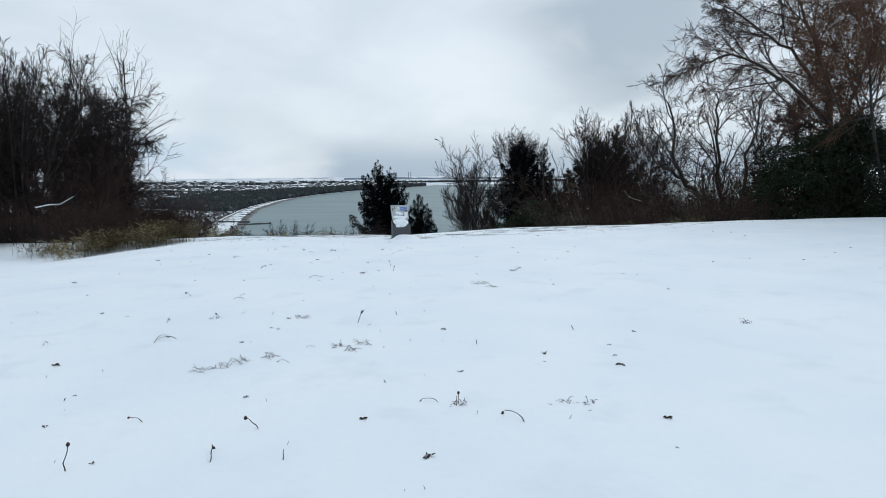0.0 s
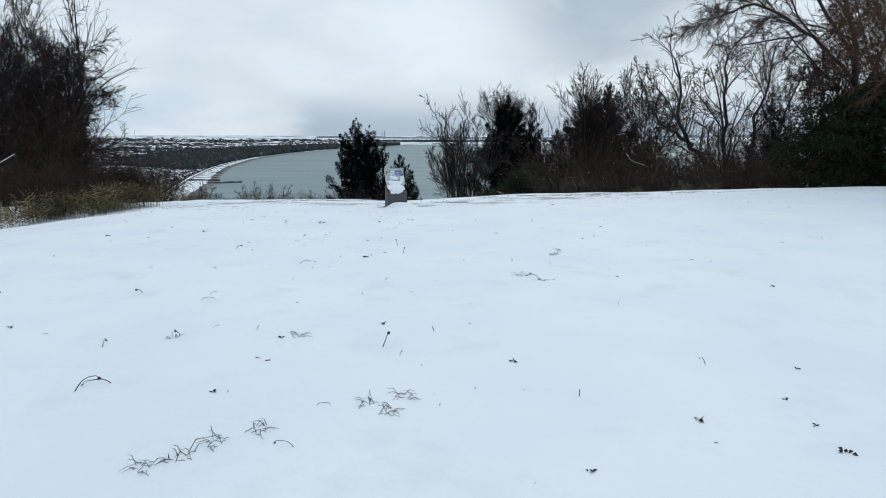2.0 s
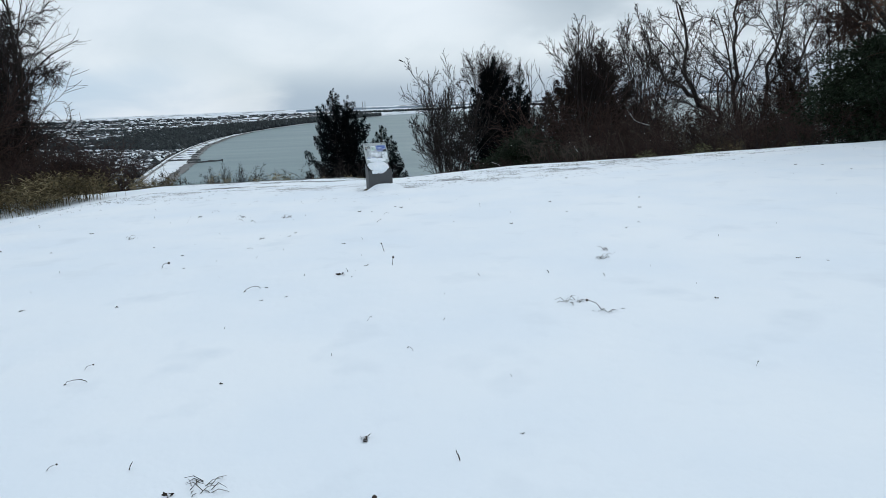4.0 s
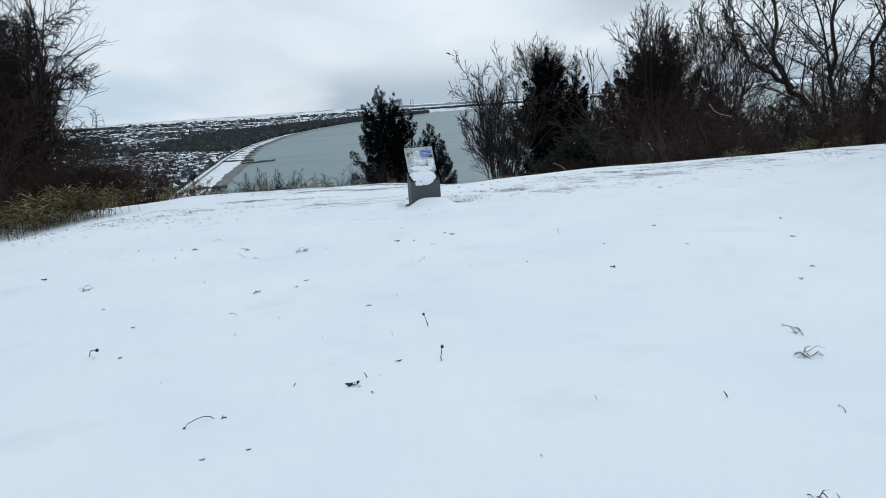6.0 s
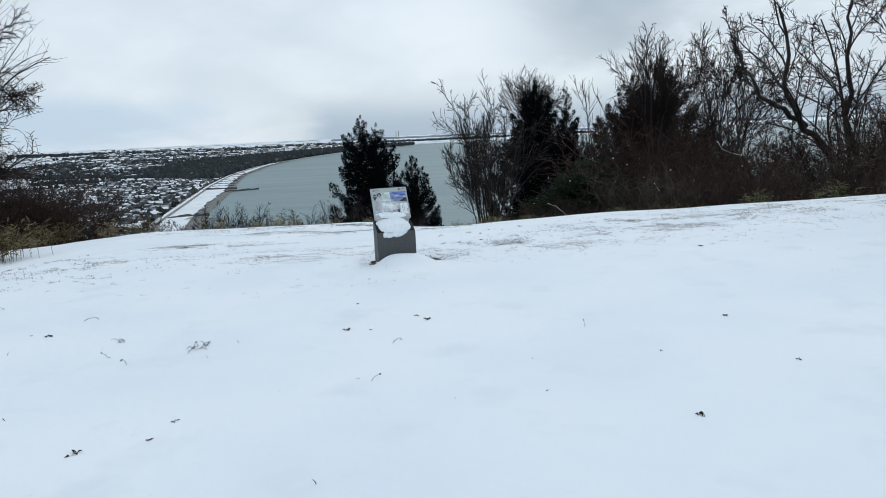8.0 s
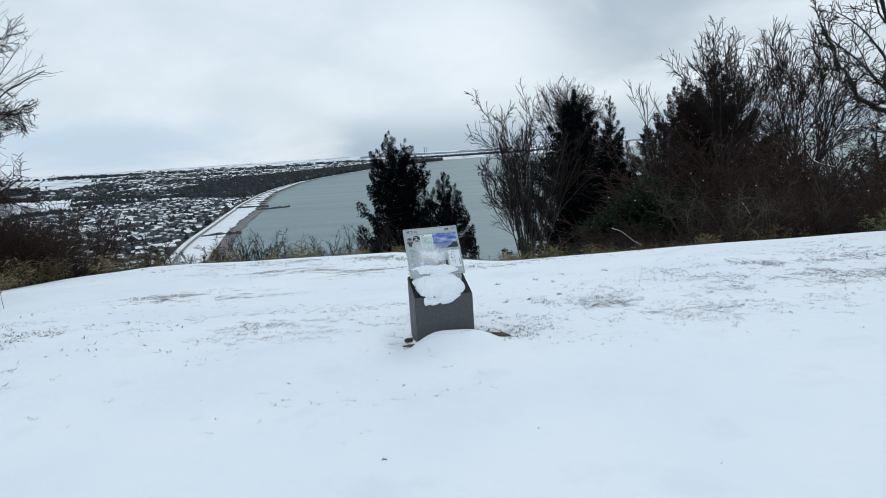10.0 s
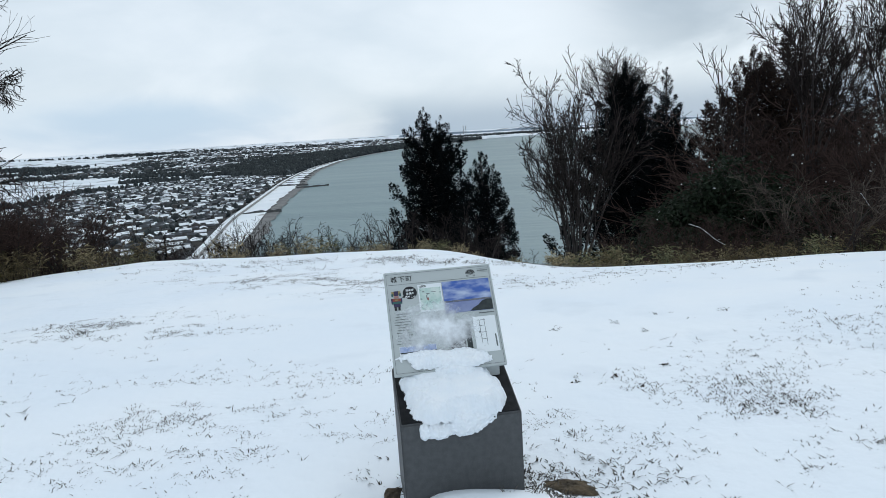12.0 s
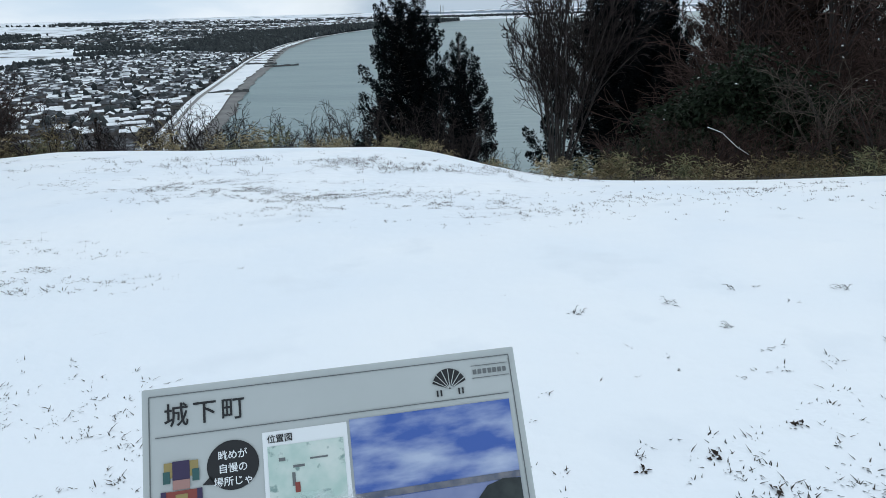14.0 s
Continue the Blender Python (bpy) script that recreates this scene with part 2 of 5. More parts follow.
def fmath(op, a, b):
    n = fn.new("ShaderNodeMath")
    n.operation = op
    for i, v in enumerate((a, b)):
        if isinstance(v, (int, float)):
            n.inputs[i].default_value = v
        else:
            fl.new(v, n.inputs[i])
    return n.outputs[0]


fade = None
for sock in (fsep.outputs[0], fsep.outputs[1]):
    bow = fmath("MULTIPLY", fmath("MULTIPLY", sock, fmath("SUBTRACT", 1.0, sock)), 4.0)
    fade = bow if fade is None else fmath("MULTIPLY", fade, bow)
fnoise = fn.new("ShaderNodeTexNoise")
fnoise.inputs["Scale"].default_value, fnoise.inputs["Detail"].default_value, fnoise.inputs["Roughness"].default_value = 13, 9, 0.62
fl.new(ftc.outputs["Object"], fnoise.inputs["Vector"])
frange = fn.new("ShaderNodeMapRange")
frange.inputs["From Min"].default_value, frange.inputs["From Max"].default_value = 0.58, 1.00
fl.new(fmath("ADD", fnoise.outputs["Fac"], fmath("MULTIPLY", fade, 0.42)), frange.inputs["Value"])
fl.new(fmath("MULTIPLY", frange.outputs["Result"], 0.95), fb.inputs["Alpha"])


# ---- mesh helpers ----
def mesh_of(name, verts, faces, mat, smooth=False):
    me = bpy.data.meshes.new(name)
    me.from_pydata([tuple(v) for v in verts], [], [tuple(f) for f in faces])
    for m in (mat if isinstance(mat, (list, tuple)) else (mat,)):
        me.materials.append(m)
    if smooth:
        me.polygons.foreach_set("use_smooth", [True] * len(me.polygons))
    me.update()
    return me


def under(ob, parent):
    ob.parent = parent
    return ob


def part(name, bm, mat, parent=None, label="", smooth=False):
    """Links a bmesh as one mesh object under a thing or a part."""
    me = bpy.data.meshes.new(name)
    bm.to_mesh(me)
    bm.free()
    me.materials.append(mat)
    if smooth:
        me.polygons.foreach_set("use_smooth", [True] * len(me.polygons))
    ob = new(name, me)
    if parent:
        ob.parent = parent
    if label:
        ob["label"] = label
    return ob


def box(sx, sy, sz, at=(0, 0, 0), bevel=0.0, m=None):
    bm = bmesh.new()
    bmesh.ops.create_cube(bm, size=1.0)
    bmesh.ops.scale(bm, vec=(sx, sy, sz), verts=bm.verts)
    bmesh.ops.translate(bm, vec=at, verts=bm.verts)
    if bevel:
        bmesh.ops.bevel(bm, geom=bm.edges[:], offset=bevel, segments=2, affect="EDGES", profile=0.6)
    if m:
        bm.transform(m)
    return bm


def smooth01(a, b, v):
    k = np.clip((v - a) / (b - a), 0, 1)
    return k * k * (3 - 2 * k)


class Mass:
    """Gathers tubes and blades as plain arrays, for one mesh."""

    def __init__(self):
        self.v, self.f, self.n = [], [], 0

    def tubes(self, pts, radii, sides=3):
        """Many tubes at once. pts: (tubes, points, 3); radii: (tubes, points)."""
        pts, radii = np.asarray(pts, float), np.asarray(radii, float)
        many, k = pts.shape[:2]
        tang = np.gradient(pts, axis=1)
        tang /= np.linalg.norm(tang, axis=2)[..., None] + 1e-9
        steep = np.abs(tang[:, :1, 2:]) > 0.7
        ref = np.where(steep, np.array([0.31, 0.95, 0.05]), np.array([0.05, 0.1, 0.99]))
        a = np.cross(tang, np.broadcast_to(ref, tang.shape))
        a /= np.linalg.norm(a, axis=2)[..., None] + 1e-9
        b = np.cross(tang, a)
        ang = np.arange(sides) * 2 * np.pi / sides
        ring = a[:, :, None, :] * np.cos(ang)[:, None] + b[:, :, None, :] * np.sin(ang)[:, None]
        vs = pts[:, :, None, :] + ring * radii[:, :, None, None]
        i, j = np.meshgrid(np.arange(k - 1), np.arange(sides), indexing="ij")
        j2 = (j + 1) % sides
        quad = np.stack([i * sides + j, i * sides + j2, (i + 1) * sides + j2, (i + 1) * sides + j], -1).reshape(-1, 4)
        at = self.n + np.arange(many) * k * sides
        self.v.append(vs.reshape(-1, 3))
        self.f.append((quad[None] + at[:, None, None]).reshape(-1, 4))
        self.n += many * k * sides

    def tube(self, pts, radii, sides=3):
        self.tubes(np.asarray(pts, float)[None], np.asarray(radii, float)[None], sides)

    def blades(self, base, tip, width, side, sag=0.0):
        """Many thin pointed leaves, each folded a little along its middle."""
        base, tip = np.asarray(base, float), np.asarray(tip, float)
        mid = base * 0.55 + tip * 0.45
        mid[:, 2] += sag
        s = np.asarray(side, float) * np.reshape(width, (-1, 1)) * 0.5
        self.v.append(np.stack([base, mid + s, tip, mid - s], 1).reshape(-1, 3))
        self.f.append(self.n + np.arange(len(base) * 4).reshape(-1, 4))
        self.n += len(base) * 4

    def blade(self, base, tip, width, side, sag=0.0):
        self.blades(np.asarray(base, float)[None], np.asarray(tip, float)[None], width, np.asarray(side, float)[None], sag)

    def mesh(self, name, mat, smooth=False):
        me = bpy.data.meshes.new(name)
        if self.n:
            vs, fs = np.concatenate(self.v), np.concatenate(self.f)
            me.vertices.add(len(vs))
            me.vertices.foreach_set("co", vs.astype(np.float32).ravel())
            me.loops.add(fs.size)
            me.loops.foreach_set("vertex_index", fs.astype(np.int32).ravel())
            me.polygons.add(len(fs))
            me.polygons.foreach_set("loop_start", np.arange(0, fs.size, 4, dtype=np.int32))
            me.polygons.foreach_set("use_smooth", np.full(len(fs), smooth))
            me.update(calc_edges=True)
        me.materials.append(mat)
        return me


def units(v):
    return v / (np.linalg.norm(v, axis=-1, keepdims=True) + 1e-9)


def unit(v):
    return v / (np.linalg.norm(v) + 1e-9)


# ---- ground: the snowy hilltop and its slope ----
def ground_z(x, y):
    x, y = np.asarray(x, float), np.asarray(y, float)
    right = smooth01(-3.0, 2.6, x)
    q = np.clip(y - 19, 0, None)
    fall_r = np.where(q < 8.5, 0.0225 * q * q + 0.02 * q, 1.796 + 0.40 * (q - 8.5))
    p, d = np.clip(y - 17.5, 0, None), np.clip(y - 27, 0, None)
    fall_l = 0.09 * p + np.where(d < 5, 0.035 * d * d, 0.875 + 0.35 * (d - 5))
    z = 0.33 - 0.02 * np.clip(y, -20, 17.5) - right * fall_r - (1 - right) * fall_l
    z = z + np.clip(0.02 * x, 0, 0.28) * smooth01(9, 19, y)
    z = z - 0.13 * np.clip(-x - 6.5, 0, 5) * smooth01(8, 16, y) * (1 - smooth01(18.5, 22.5, y))
    z = z - 0.35 * np.clip(np.abs(x) - 45, 0, None) - 0.35 * np.clip(-y - 40, 0, None)
    z = z - 0.10 * np.clip(-x - 9.0, 0, 5) * smooth01(20, 26, y)
    # drifts and hollows
    z = z + 0.018 * np.sin(x * 0.55 + 0.4 * y) * np.sin(y * 0.47 - 0.3 * x + 1) * smooth01(0, 6, y)
    z = z + 0.012 * np.sin(1.9 * x + 0.7 * y) * np.sin(1.6 * y - 0.5 * x)
    # the drift against the sign's foot
    z = z + 0.12 * np.exp(-(((x + 0.96) / 0.33) ** 4 + ((y - 16.82) / 0.20) ** 2))
    z = z - 0.045 * np.exp(-(((x + 1.45) / 0.16) ** 2 + ((y - 16.95) / 0.3) ** 2))
    z = z - 0.04 * np.exp(-(((x + 0.60) / 0.22) ** 2 + ((y - 17.15) / 0.22) ** 2))
    return np.maximum(z, -103)


def gz(x, y):
    return float(ground_z(x, y))


def spaced(*runs):
    out = []
    for a, b, step in runs:
        out += list(np.arange(a, b - 1e-6, step))
    return np.array(out + [runs[-1][1]])


gx = spaced((-400, -60, 20), (-60, -20, 2), (-20, -8, 0.5), (-8, -2.2, 0.25), (-2.2, 0.2, 0.06), (0.2, 8, 0.25), (8, 20, 0.5), (20, 60, 2), (60, 400, 20))
gy = spaced((-300, -40, 20), (-40, -4, 2), (-4, 16, 0.25), (16, 18.2, 0.06), (18.2, 30, 0.25), (30, 60, 1), (60, 300, 8))
XX, YY = np.meshgrid(gx, gy)
ZZ = ground_z(XX, YY)
cols = len(gx)
gf = [(j * cols + i, j * cols + i + 1, (j + 1) * cols + i + 1, (j + 1) * cols + i) for j in range(len(gy) - 1) for i in range(cols - 1)]
ground = new("ground", mesh_of("ground", np.stack([XX, YY, ZZ], -1).reshape(-1, 3).tolist(), gf, SNOW, True))
tagged(ground, "snow-covered grassy hilltop falling away to the sea", "ground", kind="structure")


# ---- the plain and the sea below ----
def far_z(r):
    """The land and sea below, lifted gently towards the horizon."""
    r = np.asarray(r, float)
    return -100 + 72 * (np.clip(r - 2000, 0, 2700) / 2700) ** 1.5


SHORE = [(200, -150), (678, -263), (841, -311), (1045, -362), (1246, -403), (1518, -472), (1878, -552), (2280, -592), (2648, -580), (2991, -480), (3320, -215), (3526, -62), (3640, 400), (3700, 2400)]
WALL = [(200, -180), (591, -287), (795, -351), (1077, -418), (1434, -504), (1807, -578), (2098, -612), (2400, -618), (2731, -552), (3050, -440), (3360, -195), (3560, -55), (3670, 400), (3720, 2400)]


def along(table, y):
    return np.interp(y, [p[0] for p in table], [p[1] for p in table])


def shore_x(y):
    k = 40.0
    return sum(along(SHORE, np.asarray(y) + o) for o in (-k, 0, k)) / 3


def wall_x(y):
    k = 40.0
    return sum(along(WALL, np.asarray(y) + o) for o in (-k, 0, k)) / 3


def strip(name, ys, xa, xb, steps, lift, mat, label, category, kind="structure"):
    """A strip of land or water between two lines that run along the coast."""
    vs, fs = [], []
    for y, a, b in zip(ys, xa, xb):
        for i in range(steps + 1):
            x = a + (b - a) * i / steps
            vs.append((x, y, float(far_z(math.hypot(x, y))) + lift))
    for j in range(len(ys) - 1):
        for i in range(steps):
            o = j * (steps + 1) + i
            fs.append((o, o + 1, o + steps + 2, o + steps + 1))
    ob = new(name, mesh_of(name, vs, fs, mat, True))
    return tagged(ob, label, category, kind=kind)


yy = np.concatenate([np.arange(150, 2000, 20), np.arange(2000, 3700, 20), [3700]])
yl = np.concatenate([yy, np.arange(3740, 4701, 60)])
strip("sea", yy, shore_x(yy) - 12, np.full(len(yy), 3400.0), 60, 0.0, SEA, "calm grey-green sea in a wide bay", "sea")
strip("plain_fields", yl, np.full(len(yl), -4200.0), np.where(yl < 3690, wall_x(yl), 3400.0), 70, 0.6, SNOW_FAR, "wide snowy coastal plain with fields", "plain")
rag = np.array([9 * math.sin(y * 0.11) + 7 * math.sin(y * 0.045 + 1) for y in yy])
strip("beach", yy, wall_x(yy) - 2, np.maximum(shore_x(yy) - 15 + rag * 0.25 * (yy > 900), wall_x(yy) + 4), 6, 2.0, SHORE_SNOW, "snow-covered beach along the bay", "beach")
strip("wet_sand", yy, shore_x(yy) - 24, shore_x(yy) + 2 + rag * 0.25, 3, 0.8, SAND, "bare wet sand at the water's edge", "beach")
yw = yy[(yy > 400) & (yy < 2300)]
strip("sea_wall_road", yw, wall_x(yw) - 9, wall_x(yw) - 1, 1, 3.2, SHORE_SNOW, "snowy road on the sea wall", "road")
wall_v, wall_f = [], []
for i, y in enumerate(yw):
    x, z = float(wall_x(y)), float(far_z(math.hypot(wall_x(y), y)))
    wall_v += [(x - 0.6, y, z), (x - 0.6, y, z + 4.6), (x + 0.6, y, z + 4.6), (x + 1.2, y, z)]
    if i:
        o = i * 4
        wall_f += [(o - 4 + k, o - 4 + k + 1, o + k + 1, o + k) for k in range(3)]
tagged(new("sea_wall", mesh_of("sea_wall", wall_v, wall_f, CONCRETE)), "long concrete sea wall between town and beach", "sea wall", kind="structure")
yt = np.arange(430, 1760, 25)
town_left = np.interp(yt, [430, 620, 1013, 1375, 1700], [-430, -560, -860, -960, -930])
strip("town_ground", yt, town_left, wall_x(yt) - 10, 12, 1.4, TOWN_GROUND, "dark streets and gardens patched with snow", "ground")

rng = np.random.default_rng(7)


def breakwater(a, b, width, height, label):
    """A low rubble arm with uneven blocks along its back."""
    a, b = np.array(a, float), np.array(b, float)
    d = unit(b - a)
    s = np.array([-d[1], d[0]])
    n = max(6, int(np.linalg.norm(b - a) / 5))
    vs, fs = [], []
    for i in range(n + 1):
        p = a + (b - a) * i / n
        w, h = width * rng.uniform(0.8, 1.2), height * rng.uniform(0.7, 1.2)
        for o, z in ((-w, -1), (-w * 0.5, h), (w * 0.5, h * 0.95), (w, -1)):
            vs.append((*(p + s * o), -100 + z))
        if i:
            o = i * 4
            fs += [(o - 4 + k, o - 4 + k + 1, o + k + 1, o + k) for k in range(3)]
    fs += [(0, 1, 2, 3), (n * 4 + 3, n * 4 + 2, n * 4 + 1, n * 4)]
    return tagged(new("breakwater", mesh_of("breakwater", vs, fs, DARK_ROCK)), label, "breakwater", group="breakwaters on the shore")


breakwater((-424, 1284), (-366, 1316), 2.4, 3.2, "dark rock breakwater reaching out into the bay")
breakwater((-510, 1334), (-420, 1350), 3.0, 5.0, "dark rock groyne lying across the snowy beach")
breakwater((-366, 868), (-318, 890), 2.2, 4.6, "low dark groyne lying across the snowy beach")
for y0 in (1430, 1500, 1580, 1660, 1750, 1850, 1960, 2080):
    breakwater((float(shore_x(y0)) - 50, y0), (float(shore_x(y0)) - 6, y0 + 12), 2.0, 3.2, "low dark groyne lying across the snowy beach")


# houses of the town
def house_mesh(w, d, h, rise):
    wv = [(x * w / 2, y * d / 2, z) for z in (-2, h) for x, y in ((-1, -1), (1, -1), (1, 1), (-1, 1))] + [(-w / 2, 0, h + rise), (w / 2, 0, h + rise)]
    wf = [(0, 1, 5, 4), (1, 2, 6, 9, 5), (2, 3, 7, 6), (3, 0, 4, 8, 7)]
    e, t = 0.6, 0.25
    rv = []
    for k in (0, t):
        rv += [(-w / 2 - e, -d / 2 - e, h - 0.35 + k), (w / 2 + e, -d / 2 - e, h - 0.35 + k), (w / 2 + e, 0, h + rise + k + 0.05), (-w / 2 - e, 0, h + rise + k + 0.05), (w / 2 + e, d / 2 + e, h - 0.35 + k), (-w / 2 - e, d / 2 + e, h - 0.35 + k)]
    rf = [(6, 7, 8, 9), (9, 8, 10, 11), (3, 2, 1, 0), (5, 4, 2, 3), (0, 1, 7, 6), (5, 11, 10, 4), (0, 6, 9, 3), (3, 9, 11, 5), (1, 2, 8, 7), (2, 4, 10, 8)]
    return wv, wf, rv, rf


HOUSES = []
for w, d, h, rise, roof in ((10, 7.5, 5.4, 2.0, ROOF_SNOW), (12, 8, 3.4, 1.7, ROOF_SNOW), (8, 7, 5.6, 1.5, ROOF_SNOW), (13, 9, 3.8, 1.9, ROOF_SNOW), (10, 7.5, 5.6, 2.0, ROOF_DARK), (12, 8, 5.8, 1.9, ROOF_DARK), (9, 7, 5.2, 1.7, ROOF_DARK)):
    wv, wf, rv, rf = house_mesh(w, d, h, rise)
    HOUSES.append((mesh_of("house_wall", wv, wf, HOUSE_WALL), mesh_of("house_roof", rv, rf, roof), roof, (wv, wf, rv, rf)))

far_wall, far_roof, far_dark = [[], [], 0], [[], [], 0], [[], [], 0]


def add_far(store, vs, fs, m):
    o = store[2]
    store[0] += [tuple(m @ Vector(v)) for v in vs]
    store[1] += [tuple(i + o for i in f) for f in fs]
    store[2] += len(vs)


made_houses = 0
for y in np.arange(560, 1720, 15.5):
    xl, xr = float(np.interp(y, [430, 620, 1013, 1375, 1700], [-420, -550, -840, -945, -900])), float(wall_x(y)) - 16
    x = xr - rng.uniform(0, 8)
    while x > xl:
        if rng.random() < 0.80:
            k = int(rng.integers(0, 7))
            turn = 27 + rng.normal(0, 5) + (90 if rng.random() < 0.15 else 0)
            px, py = x + rng.normal(0, 1.5), y + rng.normal(0, 2)
            m = pose(px, py, float(far_z(math.hypot(px, py))) + 1.5, 0, 0, turn)
            if y < 800 and made_houses < 280:
                made_houses += 1
                h = new("house")
                h.matrix_world = m
                tagged(h, "small town house under a snow-covered gable roof" if k < 4 else "small town house with a dark gable roof patched with snow", "house", group="houses of the town")
                under(new("wall", HOUSES[k][0]), h)
                under(new("roof", HOUSES[k][1]), h)
            else:
                wv, wf, rv, rf = HOUSES[k][3]
                add_far(far_wall, wv, wf, m)
                add_far(far_roof if k < 4 else far_dark, rv, rf, m)
        x -= rng.uniform(13, 20)
# the far town on the plain
for _ in range(1700):
    y = rng.uniform(2100, 3950)
    x = -300 - rng.uniform(120, 1650) * (0.6 + 0.4 * y / 3900)
    if math.hypot(x, y) > 4600 or x > float(wall_x(y)) - 40 or (rng.random() < 0.5 and noise.noise((x / 260, y / 260, 3)) < 0):
        continue
    kk = int(rng.integers(0, 7))
    wv, wf, rv, rf = HOUSES[kk][3]
    m = pose(x, y, float(far_z(math.hypot(x, y))) + 0.6, 0, 0, 14 + rng.normal(0, 6)) @ Matrix.Scale(rng.uniform(0.9, 1.7), 4)
    add_far(far_wall, wv, wf, m)
    add_far(far_roof if kk < 4 else far_dark, rv, rf, m)
town = tagged(new("distant_houses"), "far rows of houses with snowy roofs on the plain", "houses", kind="stuff")
under(new("walls", mesh_of("walls", far_wall[0], far_wall[1], HOUSE_WALL)), town)["kind"] = "stuff"
under(new("dark_roofs", mesh_of("dark_roofs", far_dark[0], far_dark[1], ROOF_DARK)), town)["kind"] = "stuff"
under(new("roofs", mesh_of("roofs", far_roof[0], far_roof[1], ROOF_SNOW)), town)["kind"] = "stuff"


def wood(name, label, spots, size, mat=PINE):
    """A far wood: many pointed, leaning crowns, uneven in size."""
    vs, fs = [], []
    for x, y in spots:
        z = float(far_z(math.hypot(x, y)))
        r, h = size * rng.uniform(0.35, 0.75), size * rng.uniform(0.7, 1.35)
        o, a0 = len(vs), rng.uniform(0, 6)
        for ring, (rr, zz) in enumerate(((0.7, 0.0), (1.0, 0.35), (0.62, 0.7))):
            for k in range(5):
                q = r * rr * rng.uniform(0.8, 1.25)
                vs.append((x + q * math.cos(a0 + k * 1.2566), y + q * math.sin(a0 + k * 1.2566), z + zz * h))
        vs.append((x + rng.normal(0, r * 0.2), y, z + h))
        for ring in range(2):
            for k in range(5):
                k2 = (k + 1) % 5
                fs.append((o + ring * 5 + k, o + ring * 5 + k2, o + ring * 5 + 5 + k2, o + ring * 5 + 5 + k))
        fs += [(o + 10 + k, o + 10 + (k + 1) % 5, o + 15) for k in range(5)]
    return tagged(new(name, mesh_of(name, vs, fs, mat)), label, "wood", kind="stuff")


spots = []
for _ in range(9000):
    y = rng.uniform(1650, 3500)
    edge = float(wall_x(y)) - 18
    wide = float(np.interp(y, [1650, 1850, 2100, 2600, 3200, 3500], [60, 190, 350, 420, 320, 160]))
    x = edge - rng.uniform(0, wide)
    if noise.noise((x / 120, y / 160, 0)) > -0.42:
        spots.append((x, y))
wood("coastal_pine_wood", "dark pine wood behind the beach", spots, 15)
spots = []
for y0, x0, x1, depth in ((2500, -2000, -1350, 120), (2150, -1750, -1120, 70), (1500, -1060, -930, 60), (1820, -1120, -900, 50), (2900, -1700, -900, 60), (3300, -1900, -1000, 60), (1180, -1120, -900, 30), (3700, -2400, -900, 80), (2750, -3300, -1900, 120), (3900, -900, 900, 60), (1950, -1000, -780, 50), (2250, -1350, -1000, 90), (2050, -1250, -900, 60), (2700, -1700, -950, 70), (3550, -3400, -1900, 10)):
    for _ in range(int((x1 - x0) * depth / 120)):
        spots.append((rng.uniform(x0, x1), y0 + rng.normal(0, depth * 0.5)))
for _ in range(600):
    y = rng.uniform(600, 1720)
    spots.append((rng.uniform(float(np.interp(y, [430, 620, 1013, 1375, 1700], [-520, -640, -960, -1060, -1000])), float(wall_x(y)) - 14), y))
wood("plain_tree_belts", "dark tree belts across the snowy plain", spots, 11)

ROAD = [(1960, -930), (2060, -905), (2180, -930), (2400, -1010), (2600, -1055)]
yr = np.arange(1960, 2600, 40.0)
strip("plain_road", yr, along(ROAD, yr) - 16, along(ROAD, yr) + 16, 1, 9.0, SHORE_SNOW, "snow-covered road curving across the plain", "road")

# low hills and a pair of chimneys along the far shore
hv, hf = [], []
hx = np.linspace(-700, 2600, 90)
for i, x in enumerate(hx):
    h = 9 + 6 * noise.noise((x / 320, 0.3, 0)) + 5 * noise.noise((x / 90, 2.3, 0))
    for k, (dy, z) in enumerate(((0, -8), (40, h * 0.8), (90, h))):
        yy0 = 4250 - 0.05 * x + dy
        hv.append((x, yy0, float(far_z(min(4700, math.hypot(x, yy0)))) + z))
    if i:
        o = i * 3
        hf += [(o - 3 + k, o + k, o + k + 1, o - 3 + k + 1) for k in range(2)]
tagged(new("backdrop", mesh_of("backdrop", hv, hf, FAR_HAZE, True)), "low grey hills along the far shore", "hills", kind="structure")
for cx in (-262, -246):
    mass = Mass()
    base = float(far_z(math.hypot(cx, 4240)))
    mass.tube([(cx, 4200, base), (cx, 4200, base + 30), (cx, 4200, base + 52)], [2.6, 2.2, 2.0], 8)
    tagged(new("chimney", mass.mesh("chimney", CONCRETE)), "tall pale chimney on the far shore", "chimney", group="chimneys on the far shore")


# ---- trees and shrubs ----
def sprout(r, start, way, length, lift, wobble, steps):
    """Curved shoots: each keeps bending its own way, and lifts or droops towards its tip."""
    w, p = units(way), np.array(start, float)
    bend = r.normal(0, wobble, way.shape)
    line = [p]
    for _ in range(steps):
        w = units(w + bend * (2.0 / steps) + r.normal(0, wobble * 0.45, way.shape) + np.array([0, 0, lift * 4.0 / steps]))
        p = p + w * (length / steps)[:, None]
        line.append(p)
    return np.stack(line, 1)


